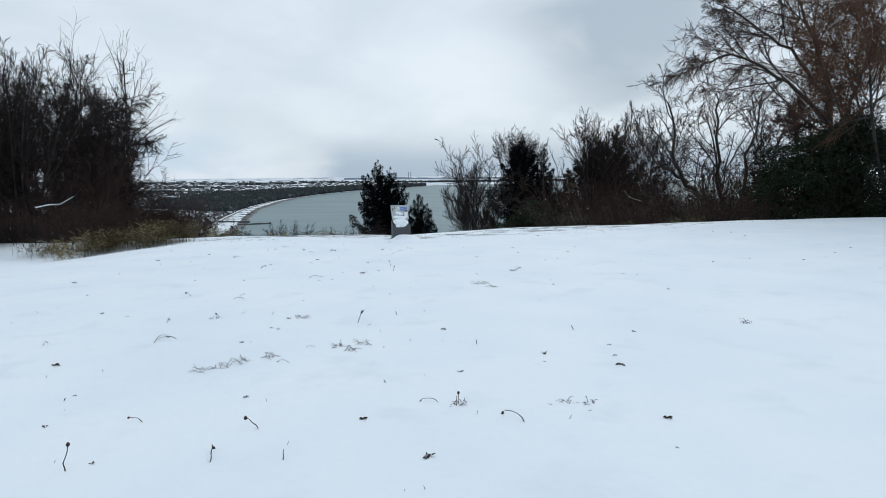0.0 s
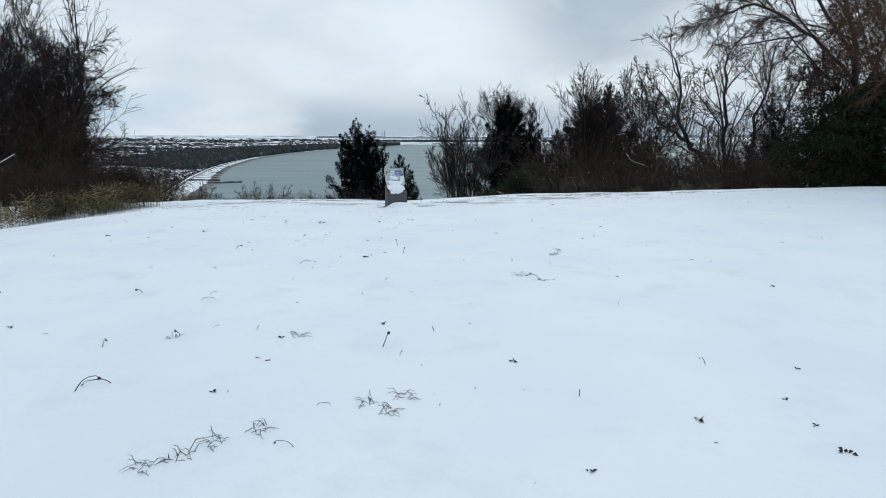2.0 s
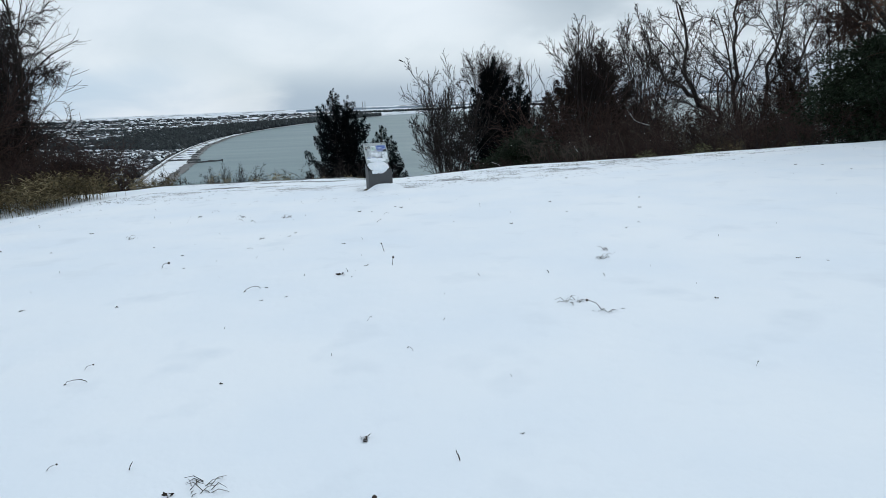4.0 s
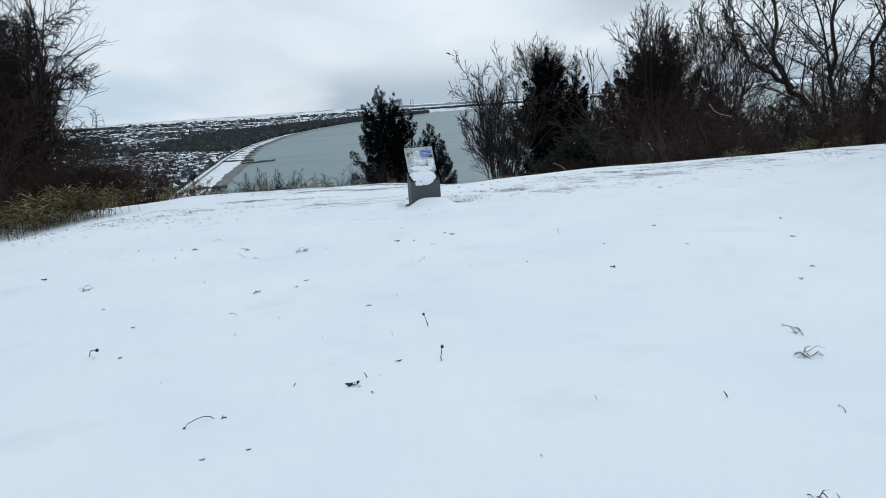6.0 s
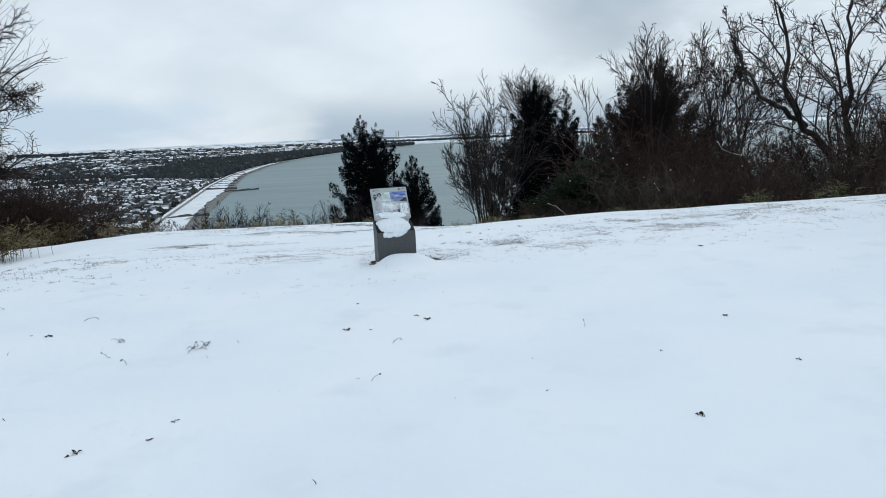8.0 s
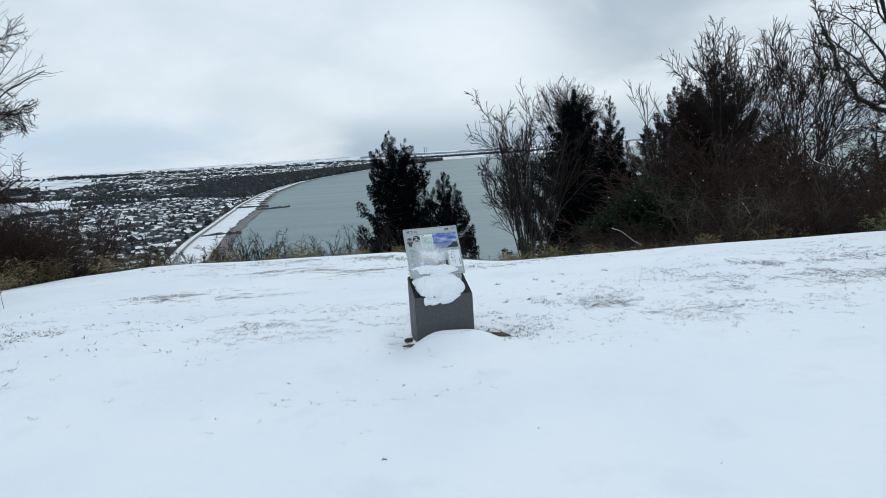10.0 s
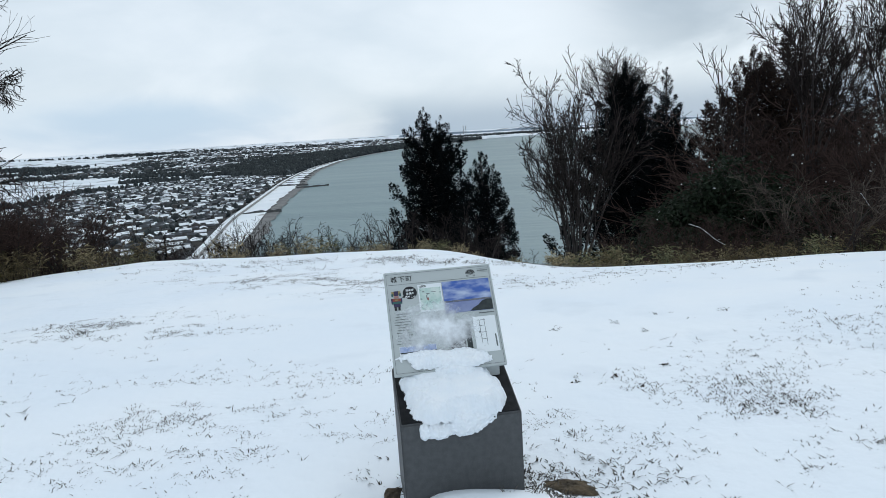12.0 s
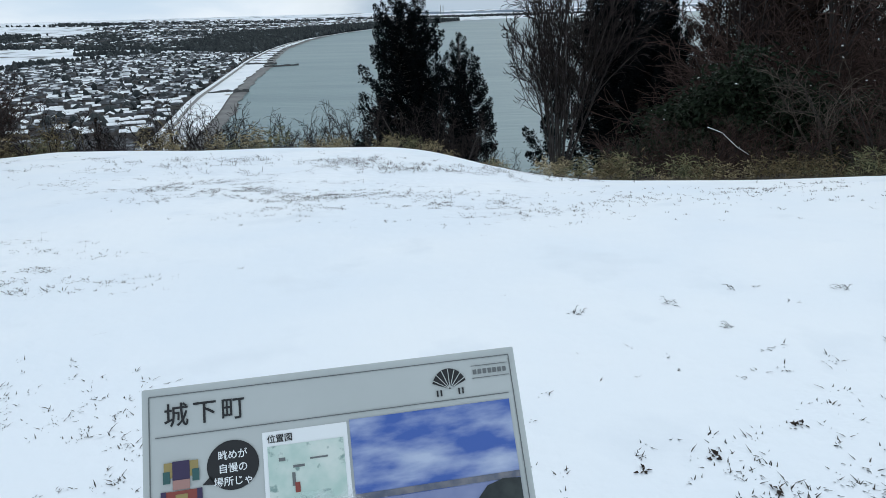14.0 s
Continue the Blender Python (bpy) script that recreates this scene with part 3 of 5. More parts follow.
def grow(r, pts, radii, length, plan, thin, low):
    """Adds level after level of side shoots to the first limbs; gives all levels as (points, radii)."""
    levels = [(pts, radii)]
    for children, share, spread, lift, wobble, steps in plan:
        many, k = pts.shape[:2]
        n = max(1, int(children))
        f = low + (1 - low) * (np.arange(n)[None] + r.uniform(0.05, 0.95, (many, n))) / n
        pos = f * (k - 1)
        i = np.minimum(pos.astype(int), k - 2)
        u = (pos - i)[..., None]
        row = np.arange(many)[:, None]
        start = (pts[row, i] * (1 - u) + pts[row, i + 1] * u).reshape(-1, 3)
        d = units(pts[row, i + 1] - pts[row, i]).reshape(-1, 3)
        here = (radii[row, i] * (1 - u[..., 0]) + radii[row, i + 1] * u[..., 0]).ravel()
        off = units(np.cross(d, r.normal(0, 1, d.shape)))
        a = (spread * r.uniform(0.6, 1.3, len(d)))[:, None]
        ln = (length[:, None] * share * (1.15 - 0.55 * f) * r.uniform(0.6, 1.3, f.shape)).ravel()
        pts = sprout(r, start, d * np.cos(a) + off * np.sin(a), ln, lift, wobble, steps)
        base = np.maximum(thin, np.minimum(here * 0.6, ln * 0.014))
        radii = base[:, None] * np.linspace(1, 0.4, steps + 1)[None]
        radii = np.maximum(radii, thin * np.linspace(1, 0.55, steps + 1)[None])
        length, low = ln, 0.15
        levels.append((pts, radii))
    return levels


def bare_tree(name, label, category, at, stems, plan, seed, twig=TWIG, wood_mat=BARK, thin=0.006, group="", bare=0.25, guides=(), stem_bend=0.09, stem_lift=0.02, top=None, wide=None, fork=0.0):
    """A leafless tree or bush. stems: (lean x, lean y, length, radius, offset x, offset y); guides: (radius, points the limb runs through).
    top, wide: the crown's height in the world and its half width; fork: how high the stems begin to part."""
    r = np.random.default_rng(seed)
    tree = new(name)
    tree.location = at
    tagged(tree, label, category, group=group)
    twigs = Mass()
    first = []
    for lx, ly, length, radius, ox, oy in stems:
        line = sprout(r, np.array([[ox, oy, fork - 0.3]]), np.array([[lx, ly, 1.0]]), np.array([float(length)]), stem_lift, stem_bend, 9)[0]
        if fork:
            line = np.concatenate([[[ox * 0.6, oy * 0.6, -0.3]], line])
        first.append((line, radius))
    for radius, points in guides:
        points = np.array(points, float)
        s = np.linspace(0, len(points) - 1, 13)
        line = np.stack([np.interp(s, np.arange(len(points)), points[:, c]) for c in range(3)], 1)
        line[1:-1] = 0.5 * line[1:-1] + 0.25 * (line[:-2] + line[2:])
        line[1:] += r.normal(0, 0.07, line[1:].shape)
        first.append((line, radius))
    grown = []
    for line, radius in first:
        total = float(np.linalg.norm(np.diff(line, axis=0), axis=1).sum())
        taper = np.linspace(radius, max(thin, radius * 0.22), len(line))
        grown.append(grow(r, line[None], taper[None], np.array([total]), plan, thin, bare))
    size = np.ones(3)
    if top is not None:
        tips = np.concatenate([lv[-1][0][:, -1] for lv in grown])
        size[2] = (top - at[2] - fork) / (np.max(tips[:, 2] - fork) * 0.97)
        size[:2] = wide / np.percentile(np.abs(tips[:, 0]), 97) if wide else size[2]
    for levels in grown:
        wood = Mass()
        for pts, radii in levels:
            pts = np.stack([pts[..., 0] * size[0], pts[..., 1] * size[1], np.where(pts[..., 2] > fork, fork + (pts[..., 2] - fork) * size[2], pts[..., 2])], -1)
            thick = radii[:, 0] > 0.022
            if thick.any():
                wood.tubes(pts[thick], radii[thick], 6)
            if (~thick).any():
                twigs.tubes(pts[~thick], radii[~thick], 3)
        if wood.n:
            under(new("stem", wood.mesh("stem", wood_mat, True)), tree)
    under(new("crown", twigs.mesh("crown", twig)), tree)
    return tree


def fan(seed, n, lean, length, radius, spread=0.25):
    r = np.random.default_rng(seed)
    return [(lean * math.cos(a) * r.uniform(0.3, 1.1), lean * math.sin(a) * r.uniform(0.3, 1.1), length * r.uniform(0.75, 1.1), radius * r.uniform(0.6, 1.1), spread * math.cos(a), spread * math.sin(a)) for a in np.linspace(0, 6.28, n, endpoint=False) + r.uniform(0, 1)]


# side shoots level by level: number, share of length, spread, lift, wobble, steps
DENSE = [(10, 0.36, 0.52, 0.03, 0.20, 5), (8, 0.46, 0.58, 0.02, 0.22, 4), (7, 0.48, 0.62, 0.01, 0.26, 2)]
CURLED = [(11, 0.34, 0.62, 0.02, 0.26, 6), (9, 0.46, 0.70, -0.02, 0.30, 4), (10, 0.50, 0.75, -0.06, 0.34, 2)]
OPEN = [(10, 0.34, 0.62, 0.04, 0.24, 6), (8, 0.46, 0.62, 0.03, 0.26, 4), (7, 0.48, 0.68, 0.02, 0.28, 2)]
UPRIGHT = [(8, 0.36, 0.50, 0.03, 0.18, 5), (8, 0.46, 0.56, 0.03, 0.20, 4), (5, 0.52, 0.58, 0.02, 0.24, 2)]
WEEPING = [(17, 0.34, 0.70, 0.03, 0.26, 6), (13, 0.46, 0.70, -0.04, 0.30, 4), (11, 0.52, 0.75, -0.10, 0.32, 2)]
BRUSH = [(8, 0.50, 0.6, 0.03, 0.24, 4), (7, 0.48, 0.75, 0.0, 0.30, 2)]

GROVE = "leafless trees on the brow"
for i, (x, y, top, wide, n) in enumerate(((-18.4, 30.6, 8.2, 2.7, 10), (-21.0, 29.5, 8.8, 2.9, 9), (-16.3, 23.8, 6.6, 2.1, 9), (-18.6, 24.6, 7.6, 2.5, 9), (-21.2, 22.8, 7.2, 2.4, 7), (-17.4, 20.9, 5.4, 2.0, 7))):
    bare_tree("bare_tree", "dense leafless tree with many dark arching stems", "tree", (x, y, gz(x, y)), fan(20 + i, n + 1, 0.34, 6.6, 0.085, 0.35), DENSE, 30 + i, group=GROVE, bare=0.2, thin=0.0115, top=top, wide=wide, fork=-0.5 - gz(x, y) if gz(x, y) < -0.6 else 0.1)
bare_tree("bare_tree", "leafless tree with fine curled and drooping twigs", "tree", (-16.0, 29.4, gz(-16.0, 29.4)), fan(26, 15, 0.36, 6.6, 0.085, 0.3), CURLED, 36, group=GROVE, bare=0.08, thin=0.0110, top=7.3, wide=2.35, fork=1.4)
bare_tree("bare_tree", "leafless tree with a few thin shoots above the rest", "tree", (-15.8, 30.5, gz(-15.8, 30.5)), fan(41, 3, 0.08, 9, 0.09, 0.2), UPRIGHT[:2], 42, group=GROVE, bare=0.5, top=8.9)

# behind the brow, from the middle to the right
bare_tree("bare_tree", "slender leafless tree with several rising stems, below the brow", "tree", (2.0, 42.0, gz(2.0, 42)), fan(51, 15, 0.40, 9.2, 0.06, 0.3), UPRIGHT, 52, thin=0.0135, group=GROVE, bare=0.36, stem_lift=0.014, stem_bend=0.06, top=4.4, wide=2.6, fork=2.6)
bare_tree("bare_tree", "leafless tree with fine crown among the cedars", "tree", (7.0, 60.0, gz(7.0, 60)), fan(53, 9, 0.4, 6.0, 0.07, 0.4), UPRIGHT, 54, thin=0.014, group=GROVE, bare=0.4, top=6.1, wide=2.4, fork=14.6)
bare_tree("bare_tree", "leafless tree with a round fine crown before the browned cedar", "tree", (8.1, 34.4, gz(8.1, 34.4)), fan(55, 8, 0.42, 4.8, 0.05, 0.3), UPRIGHT, 56, thin=0.0115, group=GROVE, bare=0.2, top=5.1, wide=2.2, fork=4.6)
bare_tree("bare_tree", "thin leafless sapling leaning away from the browned cedar", "tree", (6.1, 34.0, gz(6.1, 34.0)), [(-0.22, 0, 5.6, 0.045, 0, 0), (-0.05, 0.1, 4.8, 0.04, 0.1, 0)], UPRIGHT[:2], 57, thin=0.012, group=GROVE, bare=0.35, top=3.3)
bare_tree("bare_tree", "leafless tree standing beside the browned cedar", "tree", (12.2, 37.0, gz(12.2, 37)), fan(155, 7, 0.42, 5.6, 0.06, 0.4), UPRIGHT, 156, thin=0.0125, group=GROVE, bare=0.2, top=5.5, wide=2.5, fork=4.8)
bare_tree("bare_tree", "leafless tree with winding, forking dark trunks", "tree", (14.3, 31.0, gz(14.3, 31.0)), [(0.05, 0.2, 8.4, 0.10, 0, 0.3)], OPEN, 58, thin=0.0110, group=GROVE, bare=0.24, guides=(
    (0.17, ((0, 0, -0.3), (-0.3, 0, 1.8), (-1.3, 0, 3.2), (-2.3, 0, 4.2), (-2.9, 0, 5.0), (-2.9, 0.1, 6.4), (-3.3, 0.2, 8.0))),
    (0.10, ((-2.2, 0, 4.1), (-3.0, -0.1, 4.7), (-3.9, -0.2, 5.2), (-4.5, -0.2, 6.2), (-4.9, 0, 7.2))),
    (0.13, ((0, 0.1, 0.6), (-0.1, 0.2, 2.6), (-0.8, 0.3, 4.3), (-0.4, 0.3, 5.9), (-0.9, 0.3, 7.4), (-0.8, 0.4, 8.6))),
    (0.12, ((0.1, 0, 0.8), (0.6, 0, 2.8), (0.5, 0, 4.8), (1.0, 0, 6.6), (1.2, 0, 8.6))),
    (0.12, ((0.2, 0, 1.0), (1.0, 0.2, 2.4), (1.9, 0.2, 4.0), (2.1, 0.3, 5.6), (2.9, 0.3, 7.4)))))
bare_tree("bare_tree", "leafless tree with slim winding trunks behind the evergreen shrub", "tree", (18.0, 30.5, gz(18.0, 30.5)), fan(59, 8, 0.34, 8.6, 0.11, 0.3), OPEN, 60, thin=0.0110, group=GROVE)
bare_tree("bare_tree", "large leafless tree with drooping reddish twigs", "tree", (16.6, 22.2, gz(16.6, 22.2)), [(-0.42, -0.1, 8.8, 0.08, -0.2, 0), (-0.14, -0.15, 9.4, 0.08, 0.1, 0.1), (0.3, 0, 9.4, 0.08, 0.3, 0), (-0.75, -0.1, 8.0, 0.06, -0.2, 0.1), (-0.26, 0.1, 8.2, 0.06, 0, 0.2)], WEEPING, 62, twig=TWIG_RED, thin=0.0082, group=GROVE, bare=0.5)
bare_tree("bare_tree", "wide leafless tree with arching limbs and drooping reddish-brown twigs", "tree", (15.6, 24.6, gz(15.6, 24.6)), [], WEEPING, 64, twig=TWIG_BROWN, thin=0.0088, group=GROVE, bare=0.3, guides=(
    (0.15, ((0, 0, -0.3), (-0.1, 0, 2.4), (-0.3, 0, 4.4), (-0.8, 0, 6.2), (-1.2, 0, 7.8), (-2.2, 0, 9.2))),
    (0.085, ((-0.15, 0, 3.4), (-1.2, -0.2, 4.8), (-2.6, -0.3, 5.9), (-4.2, -0.4, 6.7), (-5.2, -0.4, 6.7), (-6.0, -0.4, 6.0))),
    (0.055, ((-0.1, 0, 3.2), (-1.0, -0.2, 4.0), (-1.8, -0.3, 4.3), (-2.7, -0.4, 4.0))),
    (0.075, ((-0.6, 0, 5.2), (-1.9, 0.3, 6.9), (-3.4, 0.4, 8.2), (-4.8, 0.4, 8.8))),
    (0.085, ((-0.2, 0, 3.6), (0.7, 0, 5.6), (1.4, 0, 7.4), (1.9, 0, 9.0))),
    (0.065, ((-0.2, 0, 4.0), (1.5, -0.2, 5.2), (3.4, -0.3, 6.2), (4.8, -0.3, 6.4)))))


def cedar(label, at, height, k, p, seed, mat, tufts=120, tops=((0, 0, 0),), size=0.8, show=12.0, widest=9.0, blades=170):
    """A conifer whose girth grows as k * depth ** p below each tip; plumes at the ends of its boughs leave gaps between them."""
    r = np.random.default_rng(seed)
    tree = new("cedar")
    tree.location = at
    tagged(tree, label, "tree", group="cedars below the brow")
    wood, green = Mass(), Mass()
    for ox, oy, drop in tops:
        h = height - drop
        wood.tube([(ox, oy, -0.5), (ox, oy, h * 0.5), (ox, oy, h * 0.98)], [height * 0.014, height * 0.009, 0.02], 6)
        deep = min(show, h)
        i = np.arange(tufts)
        d = deep * ((i + r.uniform(0, 1, tufts)) / tufts) ** 0.72
        girth = np.minimum(widest, k * np.maximum(0.04, d) ** p) * (1 + 0.10 * np.sin(d * 3.1 + seed))
        a = i * 2.39996 + r.normal(0, 0.35, tufts)
        rr = girth * np.where(i % 2 > 0, r.uniform(0.66, 1.04, tufts), r.uniform(0.1, 0.62, tufts))
        out = np.stack([np.cos(a), np.sin(a), np.zeros(tufts)], 1)
        c = np.stack([ox + rr * np.cos(a), oy + rr * np.sin(a), h - d], 1)
        tall = size * r.uniform(0.7, 1.3, tufts) * np.clip(0.26 + 0.24 * d, 0, 1)
        root = np.stack([np.full(tufts, ox), np.full(tufts, oy), np.maximum(0.1, h - d - 0.22 * rr)], 1)
        wood.tubes(np.stack([root, (root + c) * 0.5 - [0, 0, 0.05], c], 1), np.tile([0.035, 0.02, 0.009], (tufts, 1)), 3)
        axis = units(out * 0.55 * np.clip(d / 1.6, 0.1, 1)[:, None] + np.array([0, 0, 0.8]) + r.normal(0, 0.12, (tufts, 3)))
        f = r.uniform(-0.25, 1.0, (tufts, blades))
        scale = tall[:, None, None]
        fat = (0.27 * (1.12 - np.abs(f - 0.15) * 0.85))[..., None]
        b = c[:, None] + axis[:, None] * f[..., None] * scale * 0.85 + np.clip(r.normal(0, 0.9, (tufts, blades, 3)), -1.25, 1.25) * fat * scale
        w = units(axis[:, None] * 0.7 + r.normal(0, 0.6, b.shape))
        tip = b + w * scale * 0.19
        side = units(np.cross(w, r.normal(0, 1, w.shape)))
        green.blades(b.reshape(-1, 3), tip.reshape(-1, 3), np.repeat(tall * 0.10, blades), side.reshape(-1, 3))
    under(new("trunk", wood.mesh("trunk", BARK)), tree)
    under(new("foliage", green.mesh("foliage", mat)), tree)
    return tree


def stand(x, y, tip):
    z = gz(x, y)
    return (x, y, z), tip - z


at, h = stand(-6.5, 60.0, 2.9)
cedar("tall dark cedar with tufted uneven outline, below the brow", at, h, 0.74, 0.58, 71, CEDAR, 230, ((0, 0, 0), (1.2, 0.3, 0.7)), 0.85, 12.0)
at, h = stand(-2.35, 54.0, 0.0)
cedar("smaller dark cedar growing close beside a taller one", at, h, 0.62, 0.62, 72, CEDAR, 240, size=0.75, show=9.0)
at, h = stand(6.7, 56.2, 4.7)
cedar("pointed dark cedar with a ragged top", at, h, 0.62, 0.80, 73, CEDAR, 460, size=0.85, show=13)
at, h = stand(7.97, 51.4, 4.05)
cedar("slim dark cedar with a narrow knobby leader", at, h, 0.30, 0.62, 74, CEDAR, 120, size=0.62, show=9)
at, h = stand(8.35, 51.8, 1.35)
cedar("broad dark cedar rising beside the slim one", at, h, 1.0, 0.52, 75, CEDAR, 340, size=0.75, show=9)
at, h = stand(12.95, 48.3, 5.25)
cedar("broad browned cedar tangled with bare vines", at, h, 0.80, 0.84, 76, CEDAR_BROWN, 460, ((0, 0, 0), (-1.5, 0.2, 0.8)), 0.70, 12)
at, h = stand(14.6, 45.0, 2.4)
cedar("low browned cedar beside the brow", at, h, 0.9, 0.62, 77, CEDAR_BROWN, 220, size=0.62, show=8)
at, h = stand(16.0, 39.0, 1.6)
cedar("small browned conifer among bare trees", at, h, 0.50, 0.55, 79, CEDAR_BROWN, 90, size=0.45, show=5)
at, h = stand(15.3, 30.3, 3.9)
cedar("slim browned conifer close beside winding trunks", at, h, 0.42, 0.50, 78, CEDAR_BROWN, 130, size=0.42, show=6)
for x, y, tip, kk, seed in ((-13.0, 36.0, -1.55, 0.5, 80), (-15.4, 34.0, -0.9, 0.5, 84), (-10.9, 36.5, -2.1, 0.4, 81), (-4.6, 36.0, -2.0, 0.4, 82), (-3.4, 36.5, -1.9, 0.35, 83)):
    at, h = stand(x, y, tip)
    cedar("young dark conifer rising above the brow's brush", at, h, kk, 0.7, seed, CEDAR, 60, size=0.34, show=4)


def leafy_shrub(label, at, rx, ry, h, seed, count, mat=LEAF, leaf=0.13):
    """An evergreen shrub: branches that carry thousands of small leaves in drooping, layered sprays."""
    r = np.random.default_rng(seed)
    shrub = new("evergreen_shrub")
    shrub.location = at
    tagged(shrub, label, "shrub", group="evergreen shrubs on the brow")
    wood, green = Mass(), Mass()
    for _ in range(count // 60):
        a, f = r.uniform(0, 6.28), r.uniform(0, 1) ** 0.8
        up = f * h
        bulge = math.sqrt(max(0.004, 1 - ((up - h * 0.36) / (h * 0.645)) ** 2)) * (0.80 + 0.75 * noise.noise((math.cos(a) * 1.6 + seed, math.sin(a) * 1.6, f * 3.2)))
        k = r.uniform(0.25, 1) ** 0.4
        out = np.array([math.cos(a), math.sin(a), 0])
        c = np.array([rx * bulge * k * out[0], ry * bulge * k * out[1], up * (0.92 + 0.35 * noise.noise((out[0] * 1.3, out[1] * 1.3, seed + 0.5)))])
        if r.random() < 0.3:
            wood.tube([(c[0] * 0.2, c[1] * 0.2, 0), (c[0] * 0.6, c[1] * 0.6, up * 0.6), c], [0.035, 0.02, 0.008], 3)
        run = r.uniform(-0.5, 0.5, (60, 1))
        b = c + out * run + r.normal(0, 1, (60, 3)) * np.array([0.16, 0.16, 0.07]) - np.array([0, 0, 1]) * (0.35 * np.maximum(run, 0) ** 2)
        d = units(r.normal(0, 0.8, (60, 3)) * [1, 1, 0.6] + out * 0.7 + np.array([0, 0, -0.25]))
        s = units(np.cross(d, r.normal(0, 1, (60, 3))))
        green.blades(b, b + d * leaf * r.uniform(0.7, 1.3, (60, 1)), np.full(60, leaf * 0.42), s, 0.01)
    under(new("frame", wood.mesh("frame", BARK)), shrub)
    under(new("foliage", green.mesh("foliage", mat)), shrub)
    return shrub


leafy_shrub("large dark evergreen shrub on the snowy brow", (14.9, 23.0, gz(14.9, 23.0)), 3.1, 1.9, 3.6, 91, 42000, leaf=0.13)
leafy_shrub("low dark evergreen shrub under bare trees", (19.0, 23.4, gz(19.0, 23.4)), 2.2, 1.6, 2.6, 92, 9000, leaf=0.13)
leafy_shrub("broad dark evergreen shrub behind bamboo grass", (4.4, 30.6, gz(4.4, 30.6)), 2.2, 1.5, 2.9, 93, 22000)
leafy_shrub("dark evergreen shrub at the foot of the cedars", (6.6, 29.6, gz(6.6, 29.6)), 1.4, 1.1, 1.9, 94, 9000)


# bare brush along the brow: a few built, then copied
BRUSH_KINDS = []
for i, (h, n, lean, mat) in enumerate(((2.6, 9, 0.7, TWIG_BROWN), (2.1, 9, 0.9, TWIG_BROWN), (1.5, 6, 0.6, TWIG), (3.2, 9, 0.55, TWIG_BROWN), (2.4, 7, 0.8, TWIG_GREY))):
    BRUSH_KINDS.append((fan(101 + i, n, lean, h, 0.026, 0.35), mat, 111 + i))
built = {}


def brush(kind, x, y, size, turn, label):
    m = pose(x, y, gz(x, y), 0, 0, turn)
    if kind not in built:
        stems, mat, seed = BRUSH_KINDS[kind]
        ob = bare_tree("brush", label, "shrub", (0, 0, 0), stems, BRUSH, seed, twig=mat, thin=0.007, group="bare brush along the brow")
        built[kind] = ob
    else:
        ob = copy_thing(built[kind], m)
    ob.matrix_world = m @ Matrix.Scale(size, 4)
    tagged(ob, label)
    return ob


r5 = np.random.default_rng(5)
# tangled brown brush on the right side
for _ in range(38):
    x = r5.uniform(6.4, 14.5)
    y = 27.0 + r5.uniform(0, 7) - 0.16 * (x - 6)
    brush(int(r5.choice([0, 1, 3])), x, y, r5.uniform(0.85, 1.45), r5.uniform(0, 360), "tangled brown leafless brush on the slope")
for _ in range(16):
    brush(int(r5.choice([0, 3])), r5.uniform(7.0, 9.6), 34.0 + r5.uniform(-1.5, 2), r5.uniform(1.5, 2.1), r5.uniform(0, 360), "tall tangled brown brush and vines by the cedar")
for _ in range(4):
    brush(3, r5.uniform(3.0, 5), 33.0 + r5.uniform(-1, 1), r5.uniform(0.5, 0.75), r5.uniform(0, 360), "tangled brown leafless brush on the slope")
for _ in range(10):
    brush(int(r5.choice([0, 1])), r5.uniform(9.5, 19), 22.6 + r5.uniform(0, 2.5), r5.uniform(0.4, 0.8), r5.uniform(0, 360), "low brown brush at the edge of the snow")
for _ in range(10):
    brush(int(r5.choice([0, 1])), r5.uniform(-18, -13.5), r5.uniform(27, 29.5), r5.uniform(0.7, 1.1), r5.uniform(0, 360), "dark tangled undergrowth beneath bare trees")
for _ in range(12):
    x = r5.uniform(4.5, 14.0)
    brush(4, x, 27.2 + r5.uniform(-0.6, 1.5) - 0.2 * (x - 5), r5.uniform(0.6, 1.2), r5.uniform(0, 360), "pale grey leafless brush in front of dark tangles")
# thin dark bushes above the middle of the brow
for _ in range(24):
    x = r5.uniform(-8.5, 0.5)
    brush(2, x, 31.5 + r5.uniform(-1.0, 2.0), r5.uniform(0.5, 0.92), r5.uniform(0, 360), "thin dark leafless bush below the brow")
for _ in range(22):
    x = r5.uniform(-17, -7.5)
    brush(int(r5.choice([2, 1])), x, 31.0 + r5.uniform(-1.0, 2.0), r5.uniform(0.5, 0.85), r5.uniform(0, 360), "low brown leafless bush below the brow")
# undergrowth beneath the bare grove
for _ in range(24):
    brush(int(r5.choice([0, 1, 2])), r5.uniform(-21, -10.4), r5.uniform(20.2, 23.0), r5.uniform(0.55, 0.85), r5.uniform(0, 360), "dark tangled undergrowth beneath bare trees")


for _ in range(26):
    brush(int(r5.choice([0, 1, 3])), r5.uniform(-17.5, -11.6), r5.uniform(26.6, 30), r5.uniform(0.6, 1.0), r5.uniform(0, 360), "dense brown leafless brush beside the bare grove")
for _ in range(7):
    brush(int(r5.choice([0, 3])), r5.uniform(-21, -14.6), r5.uniform(22, 27), r5.uniform(0.9, 1.5), r5.uniform(0, 360), "tall dark undergrowth among bare trees")


